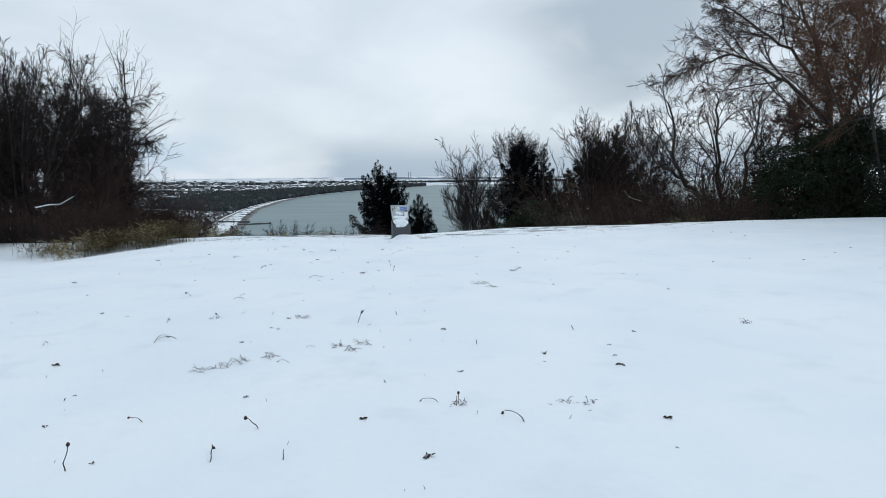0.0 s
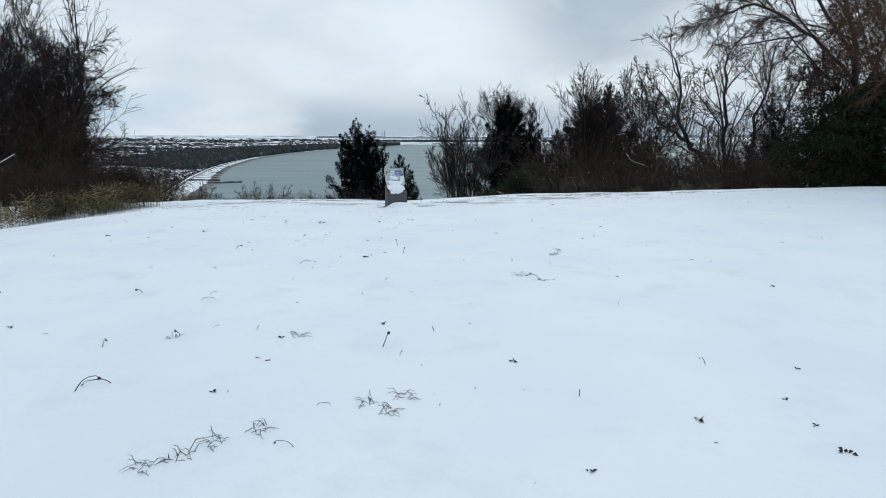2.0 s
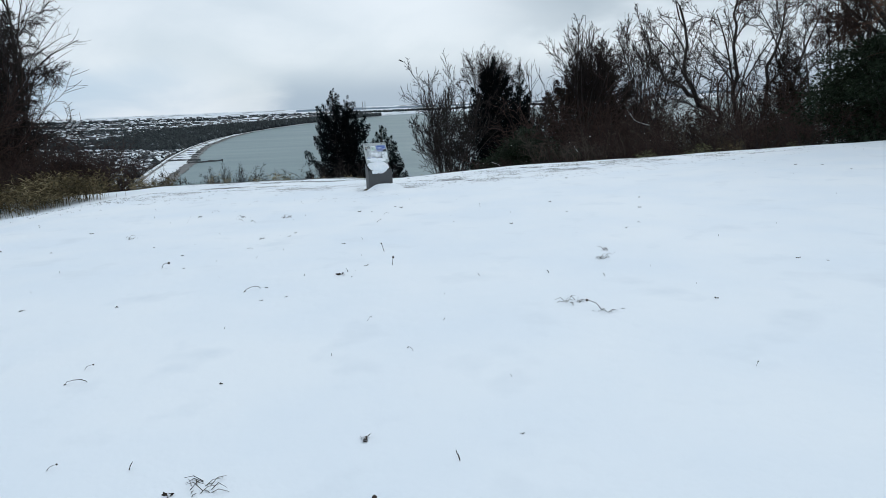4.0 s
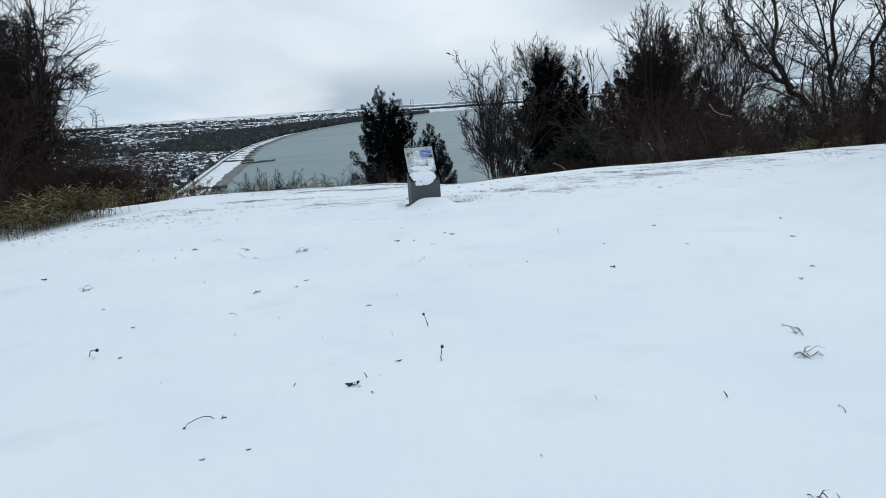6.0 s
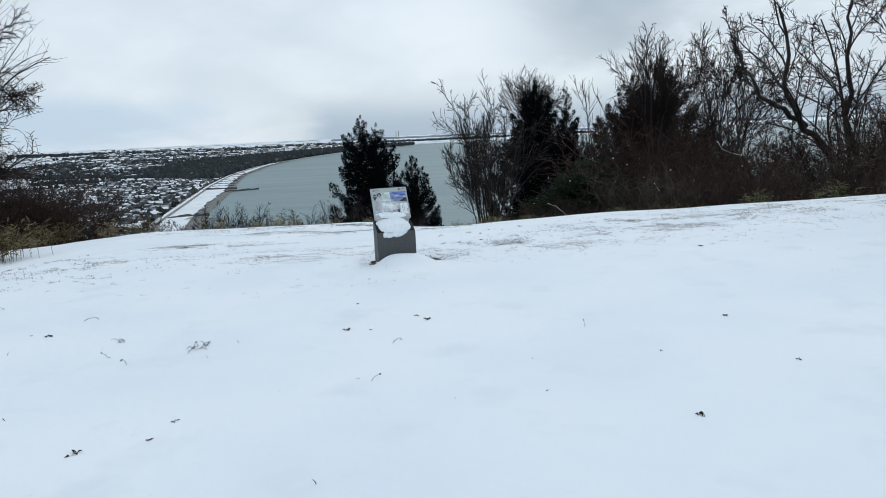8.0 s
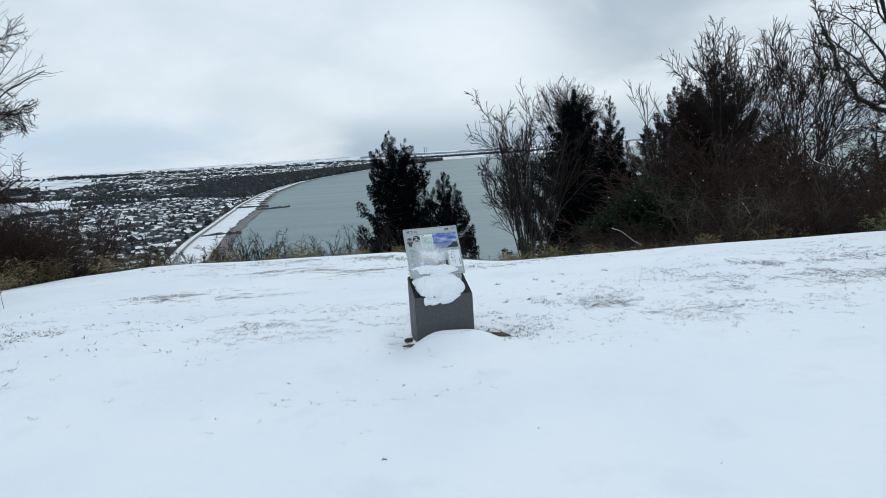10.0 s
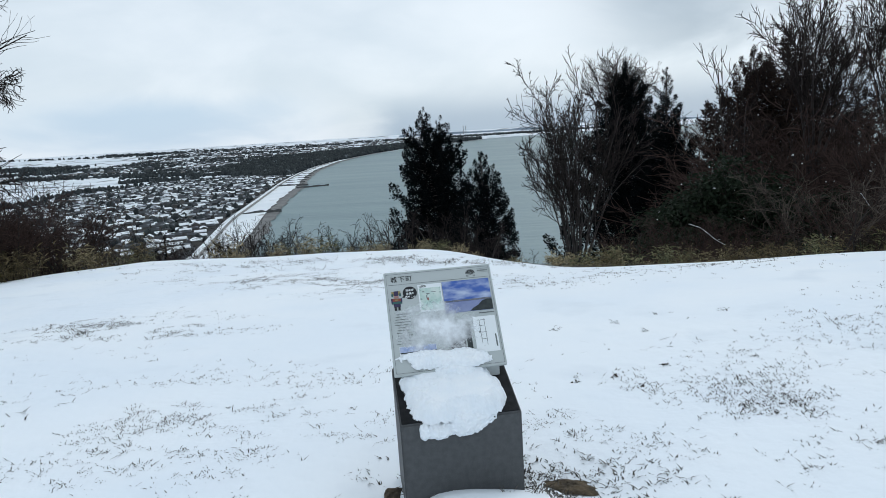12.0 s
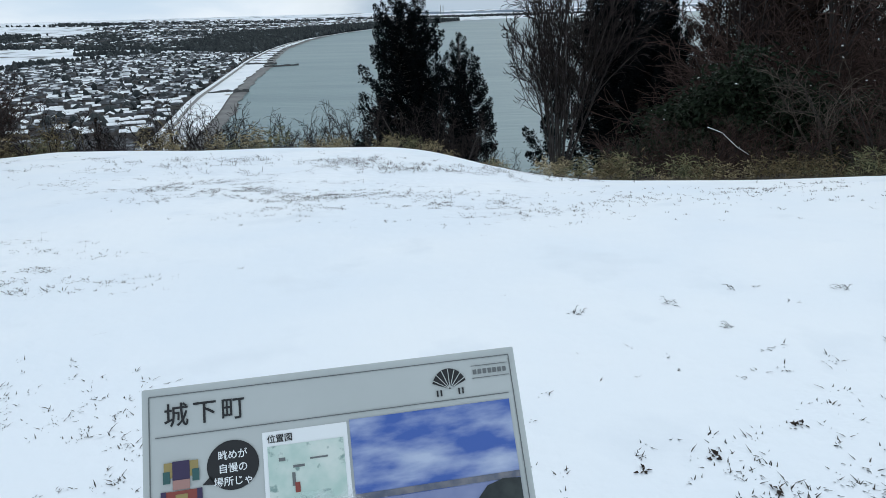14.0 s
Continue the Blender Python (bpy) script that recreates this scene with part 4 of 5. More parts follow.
def bamboo_grass(seed, mat, stems, height, spread, leaf):
    r = np.random.default_rng(seed)
    mass = Mass()
    for _ in range(stems):
        bx, by = r.normal(0, spread, 2)
        lean = r.normal(0, 0.22, 2)
        h = height * r.uniform(0.45, 1.1)
        top = np.array([bx + lean[0] * h, by + lean[1] * h, h])
        mass.tube([(bx, by, -0.15), (bx + lean[0] * h * 0.3, by + lean[1] * h * 0.3, h * 0.5), top], [0.004, 0.0035, 0.002], 3)
        for k in range(int(r.integers(5, 10))):
            f = r.uniform(0.35, 1.0)
            b = np.array([bx, by, 0]) * (1 - f) + top * f
            a = r.uniform(0, 6.28)
            d = unit(np.array([math.cos(a), math.sin(a), r.uniform(-0.5, 0.75)]))
            s = unit(np.cross(d, (0, 0, 1)) + r.normal(0, 0.3, 3))
            mass.blade(b, b + d * leaf * r.uniform(0.6, 1.2), leaf * 0.17, s, 0.02)
    return mass.mesh("bamboo_grass", mat)


SASA_KINDS = [bamboo_grass(201, SASA, 26, 0.75, 0.28, 0.24), bamboo_grass(202, SASA_GREEN, 26, 0.7, 0.28, 0.24), bamboo_grass(203, SASA, 22, 0.5, 0.30, 0.22), bamboo_grass(204, SASA_GREEN, 18, 0.95, 0.25, 0.26), bamboo_grass(205, SASA_DARK, 26, 0.72, 0.30, 0.22)]


def plant_sasa(x, y, kind, size, label):
    ob = new("bamboo_grass", SASA_KINDS[kind])
    ob.matrix_world = pose(x, y, gz(x, y), 0, 0, r5.uniform(0, 360)) @ Matrix.Scale(size, 4)
    tagged(ob, label, "bamboo grass", group="bamboo grass along the brow")


for _ in range(40):
    a = r5.uniform(0, 1)
    x = -9.3 - 2.2 * a + r5.normal(0, 0.35)
    plant_sasa(x, 20.9 - 1.1 * a + r5.normal(0, 0.7), int(r5.choice([4, 4, 4, 4, 0])), r5.uniform(0.55, 1.1), "yellow-brown bamboo grass under the bare trees")
for _ in range(16):
    plant_sasa(r5.uniform(-20, -11), 19.5 + r5.normal(0, 0.5), int(r5.choice([4, 4, 2])), r5.uniform(0.4, 0.8), "yellow-brown bamboo grass under the bare trees")
for _ in range(60):
    x = r5.uniform(1.0, 12.5)
    y = float(np.interp(x, [1, 4, 8, 13], [27.6, 27.8, 25.6, 23.6])) + r5.normal(0, 0.7)
    plant_sasa(x, y, int(r5.choice([0, 1, 4, 4, 4])), r5.uniform(0.4, 0.95) * (1.0 if noise.noise((x * 0.9, 4.0, 0)) > -0.05 else 0.5), "pale green and straw bamboo grass at the edge of the snow")
for _ in range(24):
    x = r5.uniform(1.5, 12.5)
    y = float(np.interp(x, [1, 4, 8, 13], [27.6, 27.8, 25.8, 24.0])) + r5.normal(0, 0.6)
    brush(1, x, y, r5.uniform(0.35, 0.7), r5.uniform(0, 360), "low brown brush at the edge of the snow")
for _ in range(52):
    x = r5.uniform(-17, 1.5)
    plant_sasa(x, 30.4 + r5.uniform(-0.8, 1.2), int(r5.integers(0, 4)), r5.uniform(0.5, 0.9) * (1.3 if x < -8 else 0.75), "straw-coloured bamboo grass on the brow")

for _ in range(24):
    x = r5.uniform(-0.2, 4.2)
    plant_sasa(x, 26.6 - 0.25 * x + r5.normal(0, 0.5), int(r5.choice([0, 1, 2, 4])), r5.uniform(0.35, 0.62), "pale straw bamboo grass below the cedars")
for _ in range(26):
    plant_sasa(r5.uniform(-15, -9.8), 27.4 + r5.normal(0, 0.7), int(r5.choice([0, 2, 4])), r5.uniform(0.6, 1.05), "straw-coloured bamboo grass before brown brush")


# ---- snow-laden dead branches on the right ----
def snowy_branch(pts, rad):
    ob = new("fallen_branch")
    ob.location = pts[0]
    tagged(ob, "grey dead branch carrying a line of snow", "branch", group="dead branches in the brush")
    loc = [np.array(p) - np.array(pts[0]) for p in pts]
    m = Mass()
    m.tube(loc, np.linspace(rad, rad * 0.4, len(loc)), 6)
    under(new("wood", m.mesh("wood", BARK, True)), ob)
    m = Mass()
    m.tube([p + np.array([0, 0, rad * 0.8]) for p in loc], np.linspace(rad * 0.8, rad * 0.25, len(loc)), 6)
    under(new("snow_line", m.mesh("snow_line", SNOW_CLUMP, True)), ob)


snowy_branch([(8.9, 30.6, 0.80), (9.05, 30.6, 0.55), (9.3, 30.6, 0.42), (9.75, 30.7, 0.30)], 0.028)
snowy_branch([(2.6, 27.2, -0.60), (2.85, 27.25, -0.70), (3.1, 27.2, -0.93), (3.3, 27.2, -1.05)], 0.011)
snowy_branch([(5.6, 27.0, -0.15), (5.8, 27.0, -0.45), (5.85, 27.0, -0.70)], 0.013)
snowy_branch([(-13.7, 20.5, 0.75), (-13.2, 20.5, 0.86), (-12.9, 20.5, 0.84), (-12.4, 20.5, 1.12)], 0.035)

# flecks of snow caught in the brush and evergreens
r8 = np.random.default_rng(88)
cv, cf = [], []
for _ in range(80):
    x = r8.uniform(2.5, 13.5)
    y = 27.4 + r8.uniform(0, 4) - 0.2 * (x - 4)
    z = gz(x, y) + r8.uniform(0.4, 2.6)
    w, o = r8.uniform(0.010, 0.030), len(cv)
    for k in range(6):
        cv.append((x + w * math.cos(k * 1.05) * r8.uniform(0.7, 1.4), y + w * math.sin(k * 1.05), z + r8.normal(0, 0.006)))
    cv += [(x, y, z + w * 0.45), (x, y, z - 0.01)]
    cf += [(o + k, o + (k + 1) % 6, o + 6) for k in range(6)] + [(o + (k + 1) % 6, o + k, o + 7) for k in range(6)]
tagged(new("caught_snow", mesh_of("caught_snow", cv, cf, SNOW_CLUMP, True)), "small flecks of snow caught in the brush", "snow", kind="stuff")


# ---- information sign ----
SIGN_TURN = 14.0
sign = new("information_sign")
sign.matrix_world = pose(-1.068, 16.955, -0.035, 0, 0, SIGN_TURN)
tagged(sign, "information board on a dark granite block, half covered with snow", "sign")
W, D, HF, HB = 0.497, 0.34, 0.408, 0.532
bm = bmesh.new()
ring = [(-W / 2, 0), (W / 2, 0), (W / 2, D), (-W / 2, D)]
lowv = [bm.verts.new((x, y, -0.2)) for x, y in ring]
topv = [bm.verts.new((x, y, HF if y == 0 else HB)) for x, y in ring]
bm.faces.new(lowv[::-1])
bm.faces.new(topv)
for i in range(4):
    bm.faces.new((lowv[i], lowv[(i + 1) % 4], topv[(i + 1) % 4], topv[i]))
bmesh.ops.bevel(bm, geom=bm.edges[:], offset=0.006, segments=2, affect="EDGES")
part("pedestal", bm, STONE, sign)
slope = math.degrees(math.atan2(HB - HF, D))
SL = math.hypot(D, HB - HF)
top_m = pose(0, 0, HF, slope, 0, 0)
part("top_slab", box(W - 0.014, SL - 0.014, 0.006, (0, SL / 2, 0.002), 0.001, top_m), STONE_TOP, sign, "polished dark granite top")

# the board leans back on two brackets; its local x runs across, y up the face
PW, PH = 0.480, 0.466
LEAN_BACK = 35.0
board_m = pose(-0.007, 0.147, 0.559, 90 - LEAN_BACK, 0, 0)
for bx in (-0.17, 0.17):
    part("bracket", box(0.085, 0.05, 0.16, (bx, 0.235, 0.555), 0.004), STEEL, sign, "pale metal bracket")
board = part("board", box(PW, PH, 0.022, (0, PH / 2, -0.011), 0.0025, board_m), BOARD, sign, "grey printed board")


def printed(name, w, h, x, y, mat, lift=0.001, label="", parent=board):
    """A flat print on the board; x, y: its middle from the board's lower middle."""
    return part(name, box(w, h, 0.0008, (x, y, lift), 0, board_m), mat, parent, label)


def frame_lines(x0, x1, y0, y1, t, mat):
    printed("border_line", x1 - x0, t, (x0 + x1) / 2, y0, mat)
    printed("border_line", x1 - x0, t, (x0 + x1) / 2, y1, mat)
    printed("border_line", t, y1 - y0, x0, (y0 + y1) / 2, mat)
    printed("border_line", t, y1 - y0, x1, (y0 + y1) / 2, mat)


def lettering(text, size, x, y, mat, lift=0.0012, align="LEFT"):
    c = bpy.data.curves.new("lettering", "FONT")
    c.body, c.size, c.align_x, c.extrude, c.offset = text, size, align, 0.0002, size * 0.010
    c.materials.append(mat)
    ob = new("lettering", c)
    ob.parent = board
    ob.matrix_basis = board_m @ pose(x, y, lift)
    return ob


frame_lines(-PW / 2 + 0.009, PW / 2 - 0.009, 0.010, PH - 0.010, 0.0012, GREY_INK)
for i, ch in enumerate("城下町"):
    lettering(ch, 0.030, -0.214 + i * 0.034, PH - 0.046, INK)
printed("rule", 0.448, 0.0012, 0, PH - 0.060, GREY_INK)
# fan emblem: a half wheel of ribs
bm = bmesh.new()
c0 = bm.verts.new((0.146, PH - 0.046, 0.0012))
arc = [bm.verts.new((0.146 + 0.024 * math.cos(a), PH - 0.046 + 0.027 * math.sin(a), 0.0012)) for a in np.linspace(0.35, math.pi - 0.35, 14)]
for i in range(13):
    bm.faces.new((c0, arc[i], arc[i + 1]))
bm.transform(board_m)
part("fan_emblem", bm, INK, board, "black folding-fan emblem")
for a in np.linspace(0.55, math.pi - 0.55, 7):
    part("fan_rib", box(0.0009, 0.024, 0.0004, (0, 0.014, 0), 0, board_m @ pose(0.146, PH - 0.046, 0.0018) @ pose(0, 0, 0, 0, 0, math.degrees(a) - 90)), BOARD, board)
for dx in (-0.017, -0.012, 0.012, 0.017):
    printed("tassel", 0.0022, 0.008, 0.146 + dx, PH - 0.050, INK, 0.0012)
for yy0 in (PH - 0.020, PH - 0.036):
    printed("rule", 0.050, 0.0008, 0.203, yy0, GREY_INK)
for i in range(7):
    printed("small_writing", 0.0046, 0.0062, 0.182 + i * 0.0068, PH - 0.028, GREY_INK)
# speech bubble
bm = bmesh.new()
bmesh.ops.create_circle(bm, cap_ends=True, radius=0.031, segments=36)
bm.transform(board_m @ pose(-0.134, PH - 0.103, 0.0012) @ Matrix.Diagonal((1, 0.95, 1, 1)))
part("speech_bubble", bm, INK, board, "round black speech bubble")
bm = bmesh.new()
bm.faces.new([bm.verts.new(p) for p in ((-0.160, PH - 0.112, 0.0012), (-0.171, PH - 0.122, 0.0012), (-0.152, PH - 0.124, 0.0012))])
bm.transform(board_m)
part("bubble_tail", bm, INK, board)
for i, line in enumerate(("眺めが", "自慢の", "場所じゃ")):
    lettering(line, 0.0118, -0.134, PH - 0.095 - i * 0.0155, PAPER, 0.0018, "CENTER")
# small printed figure, as plain shapes
for w, h, x, y, mat in ((0.040, 0.018, -0.195, PH - 0.100, GOLD_INK), (0.020, 0.022, -0.195, PH - 0.101, PURPLE_INK), (0.020, 0.012, -0.195, PH - 0.117, SKIN_INK), (0.038, 0.013, -0.195, PH - 0.131, RED_INK), (0.046, 0.014, -0.195, PH - 0.143, TEAL_INK), (0.030, 0.016, -0.195, PH - 0.156, PURPLE_INK), (0.008, 0.014, -0.212, PH - 0.108, TEAL_INK), (0.008, 0.014, -0.178, PH - 0.108, TEAL_INK), (0.006, 0.020, -0.216, PH - 0.134, PURPLE_INK), (0.006, 0.020, -0.174, PH - 0.134, PURPLE_INK), (0.014, 0.005, -0.195, PH - 0.131, GOLD_INK), (0.010, 0.018, -0.203, PH - 0.171, INK), (0.010, 0.018, -0.187, PH - 0.171, INK)):
    printed("figure_shape", w, h, x, y, mat, 0.0012 + 0.0006 * (w < 0.025))
def snow_lump(name, w, d, h, seed, m, rough=0.25, parent=None, label=""):
    """A ragged pad of snow, thick in the middle and crumbling at its edge."""
    bm = bmesh.new()
    n, rings = 72, 14
    rows = []
    for i in range(rings + 1):
        f = i / rings
        row = []
        for k in range(n):
            a = k * 2 * math.pi / n
            ca, sa = math.cos(a), math.sin(a)
            sq = 1 / max(abs(ca), abs(sa)) ** 0.55
            e = 1 + rough * noise.noise((ca * 1.7 + seed, sa * 1.7, 0)) + 0.10 * noise.noise((ca * 7, sa * 7, seed)) + 0.05 * noise.noise((ca * 19, sa * 19, seed))
            x, y = w * f * ca * sq * e, d * f * sa * sq * e
            z = h * (1 - f ** 4.0) * (1 + 0.22 * noise.noise((x * 9, y * 9, seed))) + 0.010 * noise.noise((x * 45, y * 45, seed)) * (1 - f * f)
            row.append(bm.verts.new((x, y, z)))
        rows.append(row)
    for i in range(rings):
        for k in range(n):
            k2 = (k + 1) % n
            bm.faces.new((rows[i][k], rows[i + 1][k], rows[i + 1][k2], rows[i][k2]))
    bmesh.ops.remove_doubles(bm, verts=bm.verts, dist=0.0001)
    bm.transform(m)
    ob = part(name, bm, SNOW_CLUMP, parent, label, True)
    return ob


# map, photographs and text columns
printed("map_sheet", 0.105, 0.128, -0.045, PH - 0.134, PAPER, label="white map sheet")
printed("map_print", 0.094, 0.102, -0.045, PH - 0.139, MAP, 0.002, "pale green map")
lettering("位置図", 0.0105, -0.092, PH - 0.083, INK, 0.002)
for x, y, w, h in ((-0.055, PH - 0.115, 0.014, 0.003), (-0.062, PH - 0.130, 0.004, 0.016), (-0.030, PH - 0.108, 0.022, 0.002), (-0.075, PH - 0.105, 0.008, 0.004)):
    printed("map_mark", w, h, x, y, GREY_INK, 0.0028)
printed("map_mark", 0.006, 0.012, -0.058, PH - 0.140, RED_INK, 0.0030)
photo = printed("photograph", 0.212, 0.148, 0.117, PH - 0.142, PHOTO_SKY, 0.0014, "colour photograph of a blue bay")
printed("photo_coast", 0.212, 0.008, 0.117, PH - 0.163, PHOTO_LAND, 0.0022)
printed("photo_sea", 0.212, 0.048, 0.117, PH - 0.1918, PHOTO_SEA, 0.0020)
bm = bmesh.new()
bm.faces.new([bm.verts.new(p) for p in ((0.118, PH - 0.2155, 0.0030), (0.2228, PH - 0.2155, 0.0030), (0.2228, PH - 0.168, 0.0030), (0.200, PH - 0.166, 0.0030), (0.178, PH - 0.172, 0.0030), (0.160, PH - 0.190, 0.0030), (0.138, PH - 0.200, 0.0030))])
bm.transform(board_m)
part("photo_trees", bm, PHOTO_DARK, board)
printed("small_photograph", 0.066, 0.118, 0.046, 0.134, PHOTO_GREY, 0.0014, "monochrome photograph")
printed("small_photograph", 0.022, 0.118, 0.096, 0.134, PHOTO_DARK, 0.0014, "narrow dark photograph")
printed("plan_sheet", 0.100, 0.160, 0.172, 0.142, PAPER, 0.0014, "white plan sheet")
for x, y, w, h in ((0.150, 0.155, 0.0016, 0.11), (0.172, 0.152, 0.0016, 0.12), (0.158, 0.205, 0.034, 0.0016), (0.160, 0.180, 0.026, 0.0014), (0.160, 0.150, 0.030, 0.0014), (0.162, 0.120, 0.030, 0.0014), (0.146, 0.152, 0.010, 0.006), (0.212, 0.110, 0.006, 0.055)):
    printed("plan_line", w, h, x, y, GREY_INK, 0.0022)
rb = np.random.default_rng(12)
for row in range(12):
    y = 0.268 - row * 0.0120
    printed("writing_line", rb.uniform(0.05, 0.08), 0.0026, -0.178 + rb.uniform(-0.004, 0.004), y, GREY_INK)
printed("panorama", 0.158, 0.050, -0.128, 0.098, PAPER, 0.0014, "pale panorama photograph")
printed("panorama_sky", 0.154, 0.026, -0.128, 0.108, PHOTO_CLOUD, 0.0022)
printed("panorama_coast", 0.154, 0.005, -0.128, 0.094, PHOTO_DARK, 0.0024)
for i in range(16):
    printed("small_writing", 0.0034, 0.0046, 0.158 + i * 0.0042, PH - 0.228, GREY_INK)


def snow_film(w, h, seed, thick, level, m, grain=11.0, edge=0.5):
    """Wind-blown snow stuck to a face: thickness follows noise, and is bare where that runs out."""
    nx, ny = int(w / 0.0022), int(h / 0.0022)
    zs = np.zeros((ny + 1, nx + 1))
    for j in range(ny + 1):
        for i in range(nx + 1):
            x, y = (i / nx - 0.5) * w, (j / ny - 0.5) * h
            u, v = 2 * x / w, 2 * y / h
            f = level - edge * (abs(u) ** 3 + abs(v) ** 3)
            f += 0.50 * noise.noise((x * grain + seed, y * grain, 0)) + 0.22 * noise.noise((x * grain * 3, y * grain * 3, seed)) + 0.13 * noise.noise((x * grain * 8, y * grain * 8, seed))
            zs[j, i] = f
    vs, fs, ids = [], [], {}
    for j in range(ny):
        for i in range(nx):
            quad = ((j, i), (j, i + 1), (j + 1, i + 1), (j + 1, i))
            if sum(zs[q] > 0 for q in quad) < 3:
                continue
            face = []
            for q in quad:
                if q not in ids:
                    ids[q] = len(vs)
                    vs.append(tuple(m @ Vector(((q[1] / nx - 0.5) * w, (q[0] / ny - 0.5) * h, thick * max(0.0, min(1.0, zs[q] * 1.5)) ** 0.75))))
                face.append(ids[q])
            fs.append(face)
    return new("snow_on_sign", mesh_of("snow_on_sign", vs, fs, SNOW_CLUMP, True))


SM = sign.matrix_world
for ob in (
        snow_film(0.45, 0.35, 3, 0.085, 0.75, SM @ top_m @ pose(-0.012, 0.150, 0.007), 6.0, 0.8),
        snow_film(0.34, 0.12, 5, 0.040, 0.45, SM @ pose(-0.01, -0.002, HF - 0.02, 84, 0, 0), 10.0, 0.75),
        snow_film(0.43, 0.100, 8, 0.038, 0.44, SM @ board_m @ pose(-0.015, 0.052, 0.003), 9.0, 0.75),
        snow_film(0.34, 0.13, 11, 0.055, 0.50, SM @ pose(-0.02, 0.165, 0.530, 42, 0, 0), 8.0, 0.75)):
    tagged(ob, "ragged wet snow stuck to the information sign", "snow", group="snow lying on the sign")


fw, fh = 0.38, 0.25
fme = mesh_of("frost", [tuple(SM @ board_m @ Vector((x, y, 0.0042))) for x, y in ((-fw / 2 - 0.03, 0.07), (fw / 2 - 0.03, 0.07), (fw / 2 - 0.03, 0.07 + fh), (-fw / 2 - 0.03, 0.07 + fh))], [(0, 1, 2, 3)], FROST)
fuv = fme.uv_layers.new(name="across")
for loop, uv in zip(fuv.data, ((0, 0), (1, 0), (1, 1), (0, 1))):
    loop.uv = uv
tagged(new("frost", fme), "thin powdery frost clinging to the printed board", "frost", group="snow lying on the sign")


# ---- weeds through the snow ----
def stalk_mesh(seed, h, bend):
    """One dead stem; gives the mesh and where its tip ends."""
    r = np.random.default_rng(seed)
    mass = Mass()
    a = r.uniform(0, 6.28)
    side = np.array([math.cos(a), math.sin(a), 0])
    pts = [np.array([0, 0, -0.03]) + side * bend * f * f * h + np.array([0, 0, h * f * (1 - 0.35 * bend * f * f)]) for f in np.linspace(0, 1, 6)]
    if bend > 1.2:
        pts.append(pts[-1] + side * 0.02 + np.array([0, 0, -h * 0.3]))
    pts = [p + r.normal(0, h * 0.02, 3) * (i > 0) for i, p in enumerate(pts)]
    mass.tube(pts, np.linspace(0.0045, 0.0024, len(pts)), 4)
    return mass.mesh("weed", STALK), pts[-1]


def head_mesh():
    mass = Mass()
    mass.tube([(0, 0, -0.014), (0.002, 0, -0.006), (0, 0.002, 0.006), (0, 0, 0.013)], [0.003, 0.012, 0.011, 0.003], 6)
    return mass.mesh("seed_head", STALK)


def tuft_mesh(seed, blades):
    r = np.random.default_rng(seed)
    mass = Mass()
    for _ in range(blades):
        b = np.array([*r.normal(0, 0.035, 2), -0.01])
        a = r.uniform(0, 6.28)
        d = np.array([math.cos(a), math.sin(a), r.uniform(0.1, 1.1)])
        ln = r.uniform(0.04, 0.12)
        mid = b + d * ln * 0.6
        mass.tube([b, mid, mid + np.array([d[0], d[1], -0.3]) * ln * 0.5], [0.0026, 0.0022, 0.0011], 3)
    return mass.mesh("weed", DRY)


def clod_mesh(seed):
    r = np.random.default_rng(seed)
    mass = Mass()
    for _ in range(9):
        b = np.array([*r.normal(0, 0.025, 2), 0.0])
        a = r.uniform(0, 6.28)
        d = unit(np.array([math.cos(a), math.sin(a), r.uniform(0.1, 0.6)]))
        mass.blade(b, b + d * r.uniform(0.03, 0.07), 0.03, unit(np.cross(d, r.normal(0, 1, 3))), 0.012)
    return mass.mesh("weed", STALK)


HEAD = head_mesh()
WEEDS = {
    "stalk": ([stalk_mesh(*v) for v in ((301, 0.17, 0.3), (302, 0.13, 0.6), (303, 0.2, 0.15), (314, 0.15, 0.9))], "dead brown weed stalk with a round seed head"),
    "crook": ([stalk_mesh(s, h, 1.5) for s, h in ((304, 0.15), (305, 0.11), (315, 0.13))], "dead weed stalk bent over like a crook"),
    "tuft": ([(tuft_mesh(s, n), None) for s, n in ((306, 16), (307, 11), (308, 22), (316, 18))], "tuft of dry grass poking through the snow"),
    "clod": ([(clod_mesh(s), None) for s in (309, 310, 311)], "withered dark leaves lying on the snow"),
    "stick": ([stalk_mesh(s, h, 0.3) for s, h in ((312, 0.09), (313, 0.06), (317, 0.07))], "short dead stem standing in the snow"),
}
r6 = np.random.default_rng(66)


def weed(kind, x, y, size=1.0):
    meshes, label = WEEDS[kind]
    me, tip = meshes[int(r6.integers(0, len(meshes)))]
    ob = new("weed", me)
    ob.matrix_world = pose(x, y, gz(x, y), 0, 0, r6.uniform(0, 360)) @ Matrix.Scale(size * r6.uniform(0.85, 1.15), 4)
    tagged(ob, label, "weed", group="weeds in the snow")
    if kind in ("stalk", "crook"):
        head = under(new("seed_head", HEAD), ob)
        head.location = tip


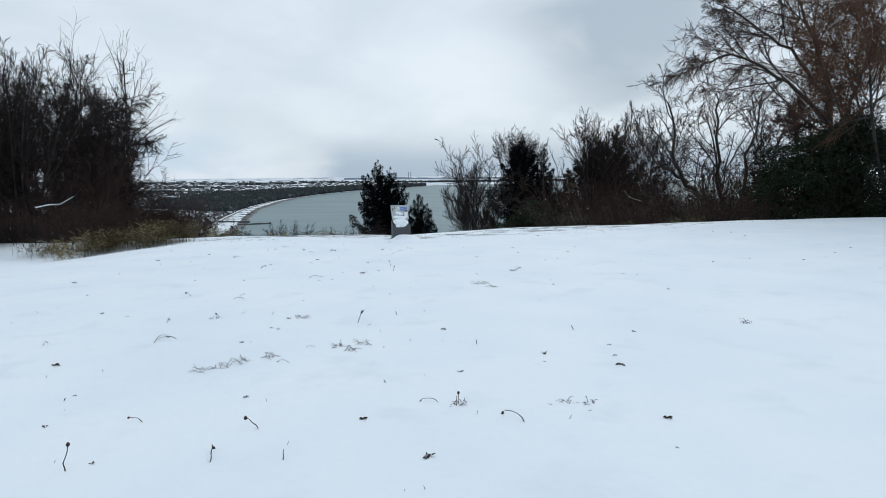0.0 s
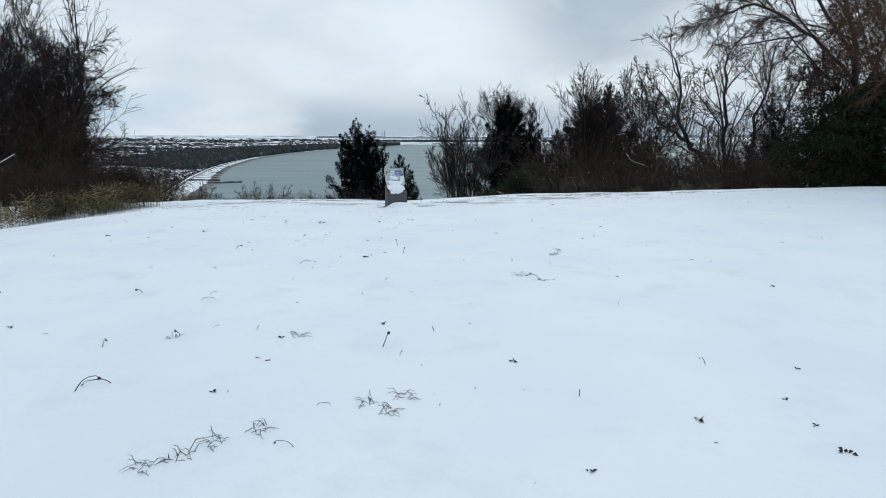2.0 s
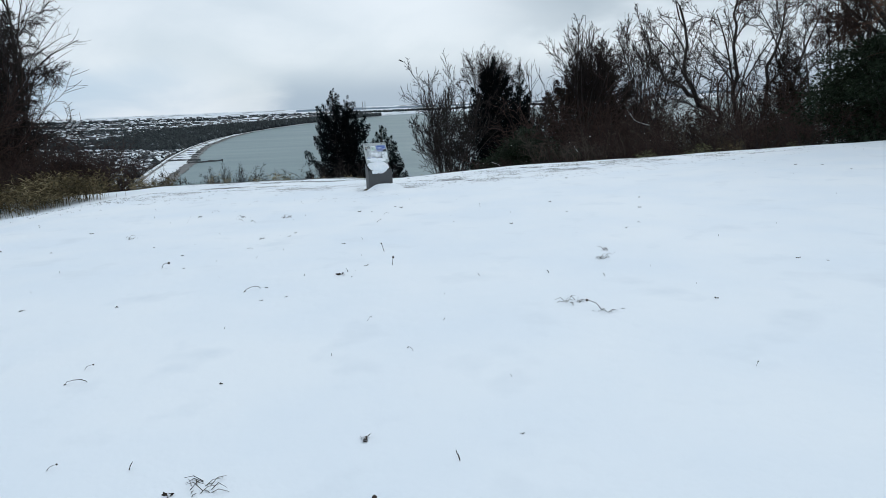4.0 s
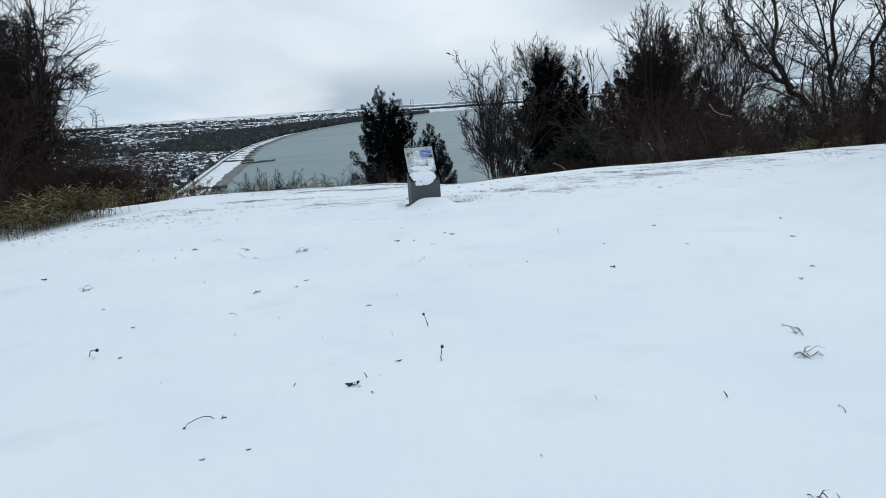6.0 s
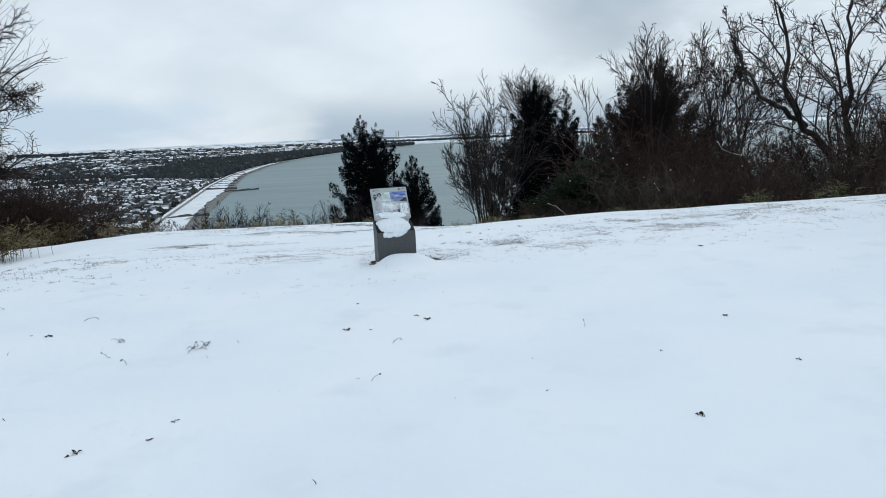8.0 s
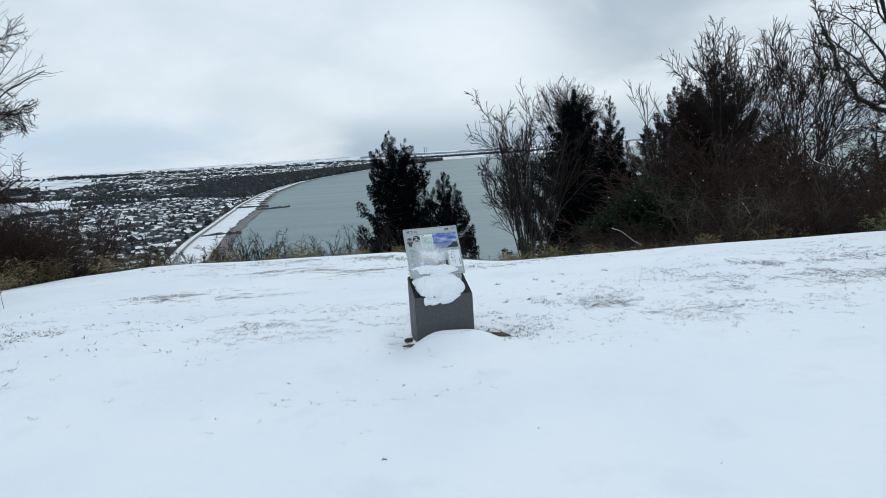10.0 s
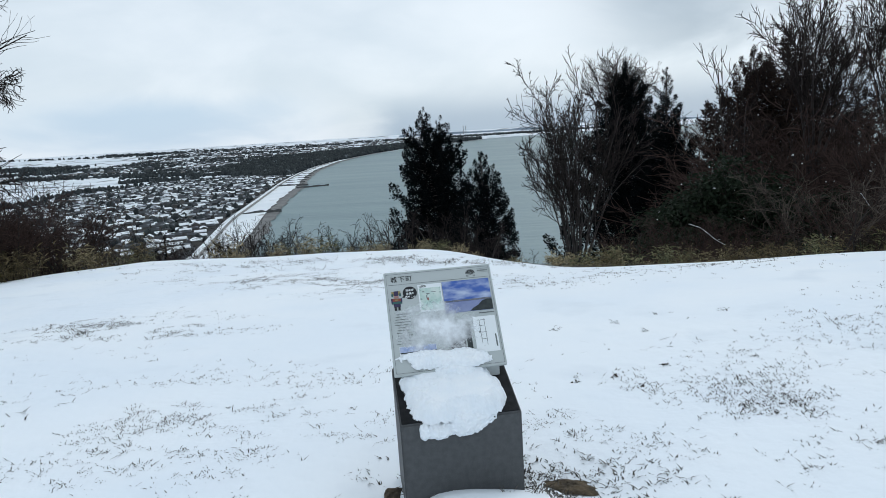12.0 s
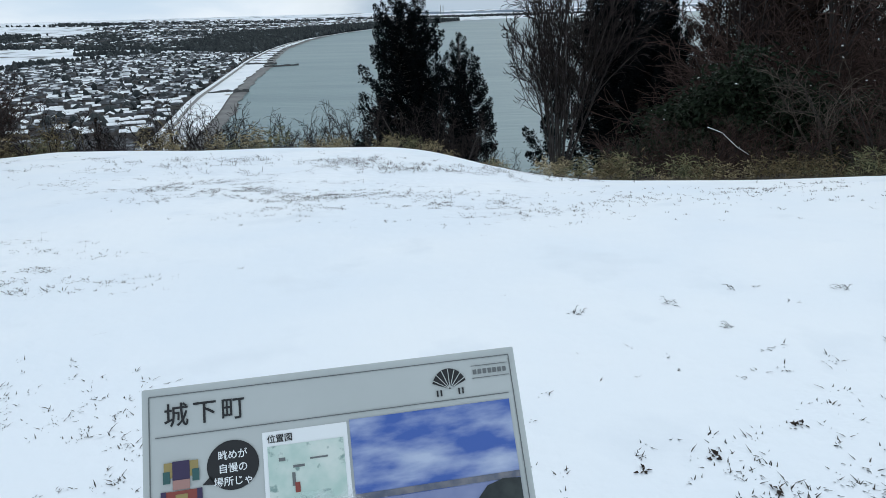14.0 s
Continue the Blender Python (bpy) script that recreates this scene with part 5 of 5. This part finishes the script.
PLACED = {
    "tuft": ((-1.77, 3.93), (-1.5, 4.18), (-1.32, 4.3), (-1.62, 4.02), (-0.76, 4.64), (-0.54, 4.74), (-0.64, 4.5), (1.04, 3.03), (1.2, 3.0), (0.32, 3.05), (-2.42, 6.03), (-1.45, 6.1), (0.9, 8.05), (0.7, 8.32), (1.51, 10.03), (-3.13, 13.84), (-2.43, 13.58), (-4.24, 12.23), (-0.01, 19.73), (0.16, 19.41), (0.35, 19.88), (0.88, 19.79), (-0.51, 19.65), (1.36, 9.67), (3.42, 5.59)),
    "stalk": ((-0.74, 5.75), (-0.92, 2.64), (-0.71, 9.92), (0.32, 3.07), (0.87, 8.1), (-3.16, 10.38), (-3.35, 7.66), (-0.82, 10.6), (-1.76, 2.04), (-2.4, 6.11)),
    "crook": ((-2.43, 5.05), (-2.6, 4.9), (0.73, 2.7), (-1.03, 2.14), (-2.85, 5.77)),
    "clod": ((-1.73, 4.87), (-1.58, 6.06), (1.63, 2.74), (-0.29, 2.81), (-3.88, 6.34), (-0.78, 6.41), (1.09, 4.35), (-0.23, 18.42), (-0.48, 18.34), (0.12, 18.6), (-0.1, 18.25)),
    "stick": ((-0.22, 3.55), (-0.65, 2.19), (-2.45, 3.19), (-1.83, 6.3), (-0.35, 6.15), (1.52, 5.26), (1.53, 5.36), (0.52, 4.75), (-1.56, 9.67), (-1.14, 9.73), (0.72, 9.19), (-3.08, 12.31)),
}
for kind, spots in PLACED.items():
    for x, y in spots:
        weed(kind, x, y, 0.46 if kind == "clod" else 0.85 if y < 15 else 0.5)
for _ in range(110):
    x, y = r6.normal(-1.6, 2.4), r6.uniform(0.8, 15)
    if abs(x) < 7:
        weed(str(r6.choice(["stick", "stick", "stick", "clod", "crook", "stalk"])), x, y, r6.uniform(0.3, 0.6))
for _ in range(90):
    weed(str(r6.choice(["stick", "clod"])), r6.normal(-1.5, 2.6), r6.uniform(1.0, 15), r6.uniform(0.15, 0.32))
for _ in range(40):
    weed(str(r6.choice(["stick", "clod"])), r6.uniform(1.5, 9), r6.uniform(3, 17), r6.uniform(0.25, 0.45))


def grass_patch(label, cx, cy, rx, ry, turn, blades, seed, tall=0.022):
    """Short dead grass showing through thin snow, thick in places."""
    r = np.random.default_rng(seed)
    mass = Mass()
    ca, sa = math.cos(radians(turn)), math.sin(radians(turn))
    k = 0
    while k < blades:
        u, v = r.normal(0, 0.45, 2)
        x, y = cx + u * rx * ca - v * ry * sa, cy + u * rx * sa + v * ry * ca
        if noise.noise((x * 1.2, y * 2.0, seed)) + 0.7 * noise.noise((x * 4, y * 6, seed)) < r.uniform(-0.12, 0.5):
            k += 0.2
            continue
        k += 2.2
        z = gz(x, y)
        for _ in range(int(r.integers(2, 7))):
            a, ln = r.uniform(0, 6.28), tall * r.uniform(0.45, 1.65)
            lean = r.uniform(0.5, 2.2)
            bx, by = x + r.normal(0, 0.012), y + r.normal(0, 0.008)
            tip = np.array([bx + math.cos(a) * ln * lean, by + math.sin(a) * ln * lean, z + ln * 0.42])
            mass.blade((bx, by, z - 0.01), tip, min(0.0055, tall * 0.27), (math.sin(a), -math.cos(a), 0.1), ln * 0.18)
    return tagged(new("grass_patch", mass.mesh("grass_patch", DRY)), label, "grass", kind="stuff")


grass_patch("dry grass blades showing through thin snow behind the sign", -2.9, 23.2, 3.6, 0.9, -17, 5200, 401, 0.018)
grass_patch("dry grass blades showing through thin snow", -4.8, 20.4, 1.6, 0.8, 0, 2000, 402, 0.018)
grass_patch("dry grass blades showing through thin snow beside the sign", 0.8, 17.8, 2.2, 1.0, 4, 3600, 403, 0.016)
grass_patch("dry grass blades showing through thin snow", 2.9, 18.6, 2.8, 1.4, 8, 5200, 404, 0.018)
grass_patch("dry grass blades showing through thin snow", -2.7, 17.9, 2.0, 1.1, 0, 2600, 405, 0.016)
grass_patch("dry grass around the foot of the sign", -0.95, 17.1, 0.75, 0.35, 5, 900, 406, 0.022)
grass_patch("dry grass tufts along the edge of the brow", -2.5, 25.6, 6.0, 1.1, -4, 1800, 407, 0.06)
grass_patch("dry grass blades showing through thin snow on the mound", 6.2, 19.6, 4.0, 1.4, 0, 4200, 408, 0.018)
grass_patch("dry grass blades on the side of the hilltop", -6.0, 17.6, 2.4, 1.8, 0, 1300, 409, 0.03)
grass_patch("dry grass stems at the edge of the snow", 3.2, 25.9, 3.2, 0.8, 4, 700, 411, 0.12)
grass_patch("scattered dry grass blades", -1.9, 15.6, 1.6, 0.7, 0, 130, 410, 0.016)
grass_patch("scattered dry grass blades far behind the sign", 1.6, 22.6, 2.6, 0.9, 10, 700, 412, 0.02)

# bare turf at the foot of the sign
for cx, cy, w, d, seed in ((-0.66, 17.14, 0.13, 0.07, 21), (-1.40, 17.08, 0.04, 0.06, 22), (-1.36, 16.84, 0.06, 0.03, 23)):
    ob = snow_lump("bare_turf", w, d, 0.012, seed, Matrix.Translation((cx, cy, gz(cx, cy) + 0.004)), 0.4)
    ob.data.materials[0] = SOIL
    tagged(ob, "patch of brown bare turf at the foot of the sign", "turf", group="bare turf round the sign")
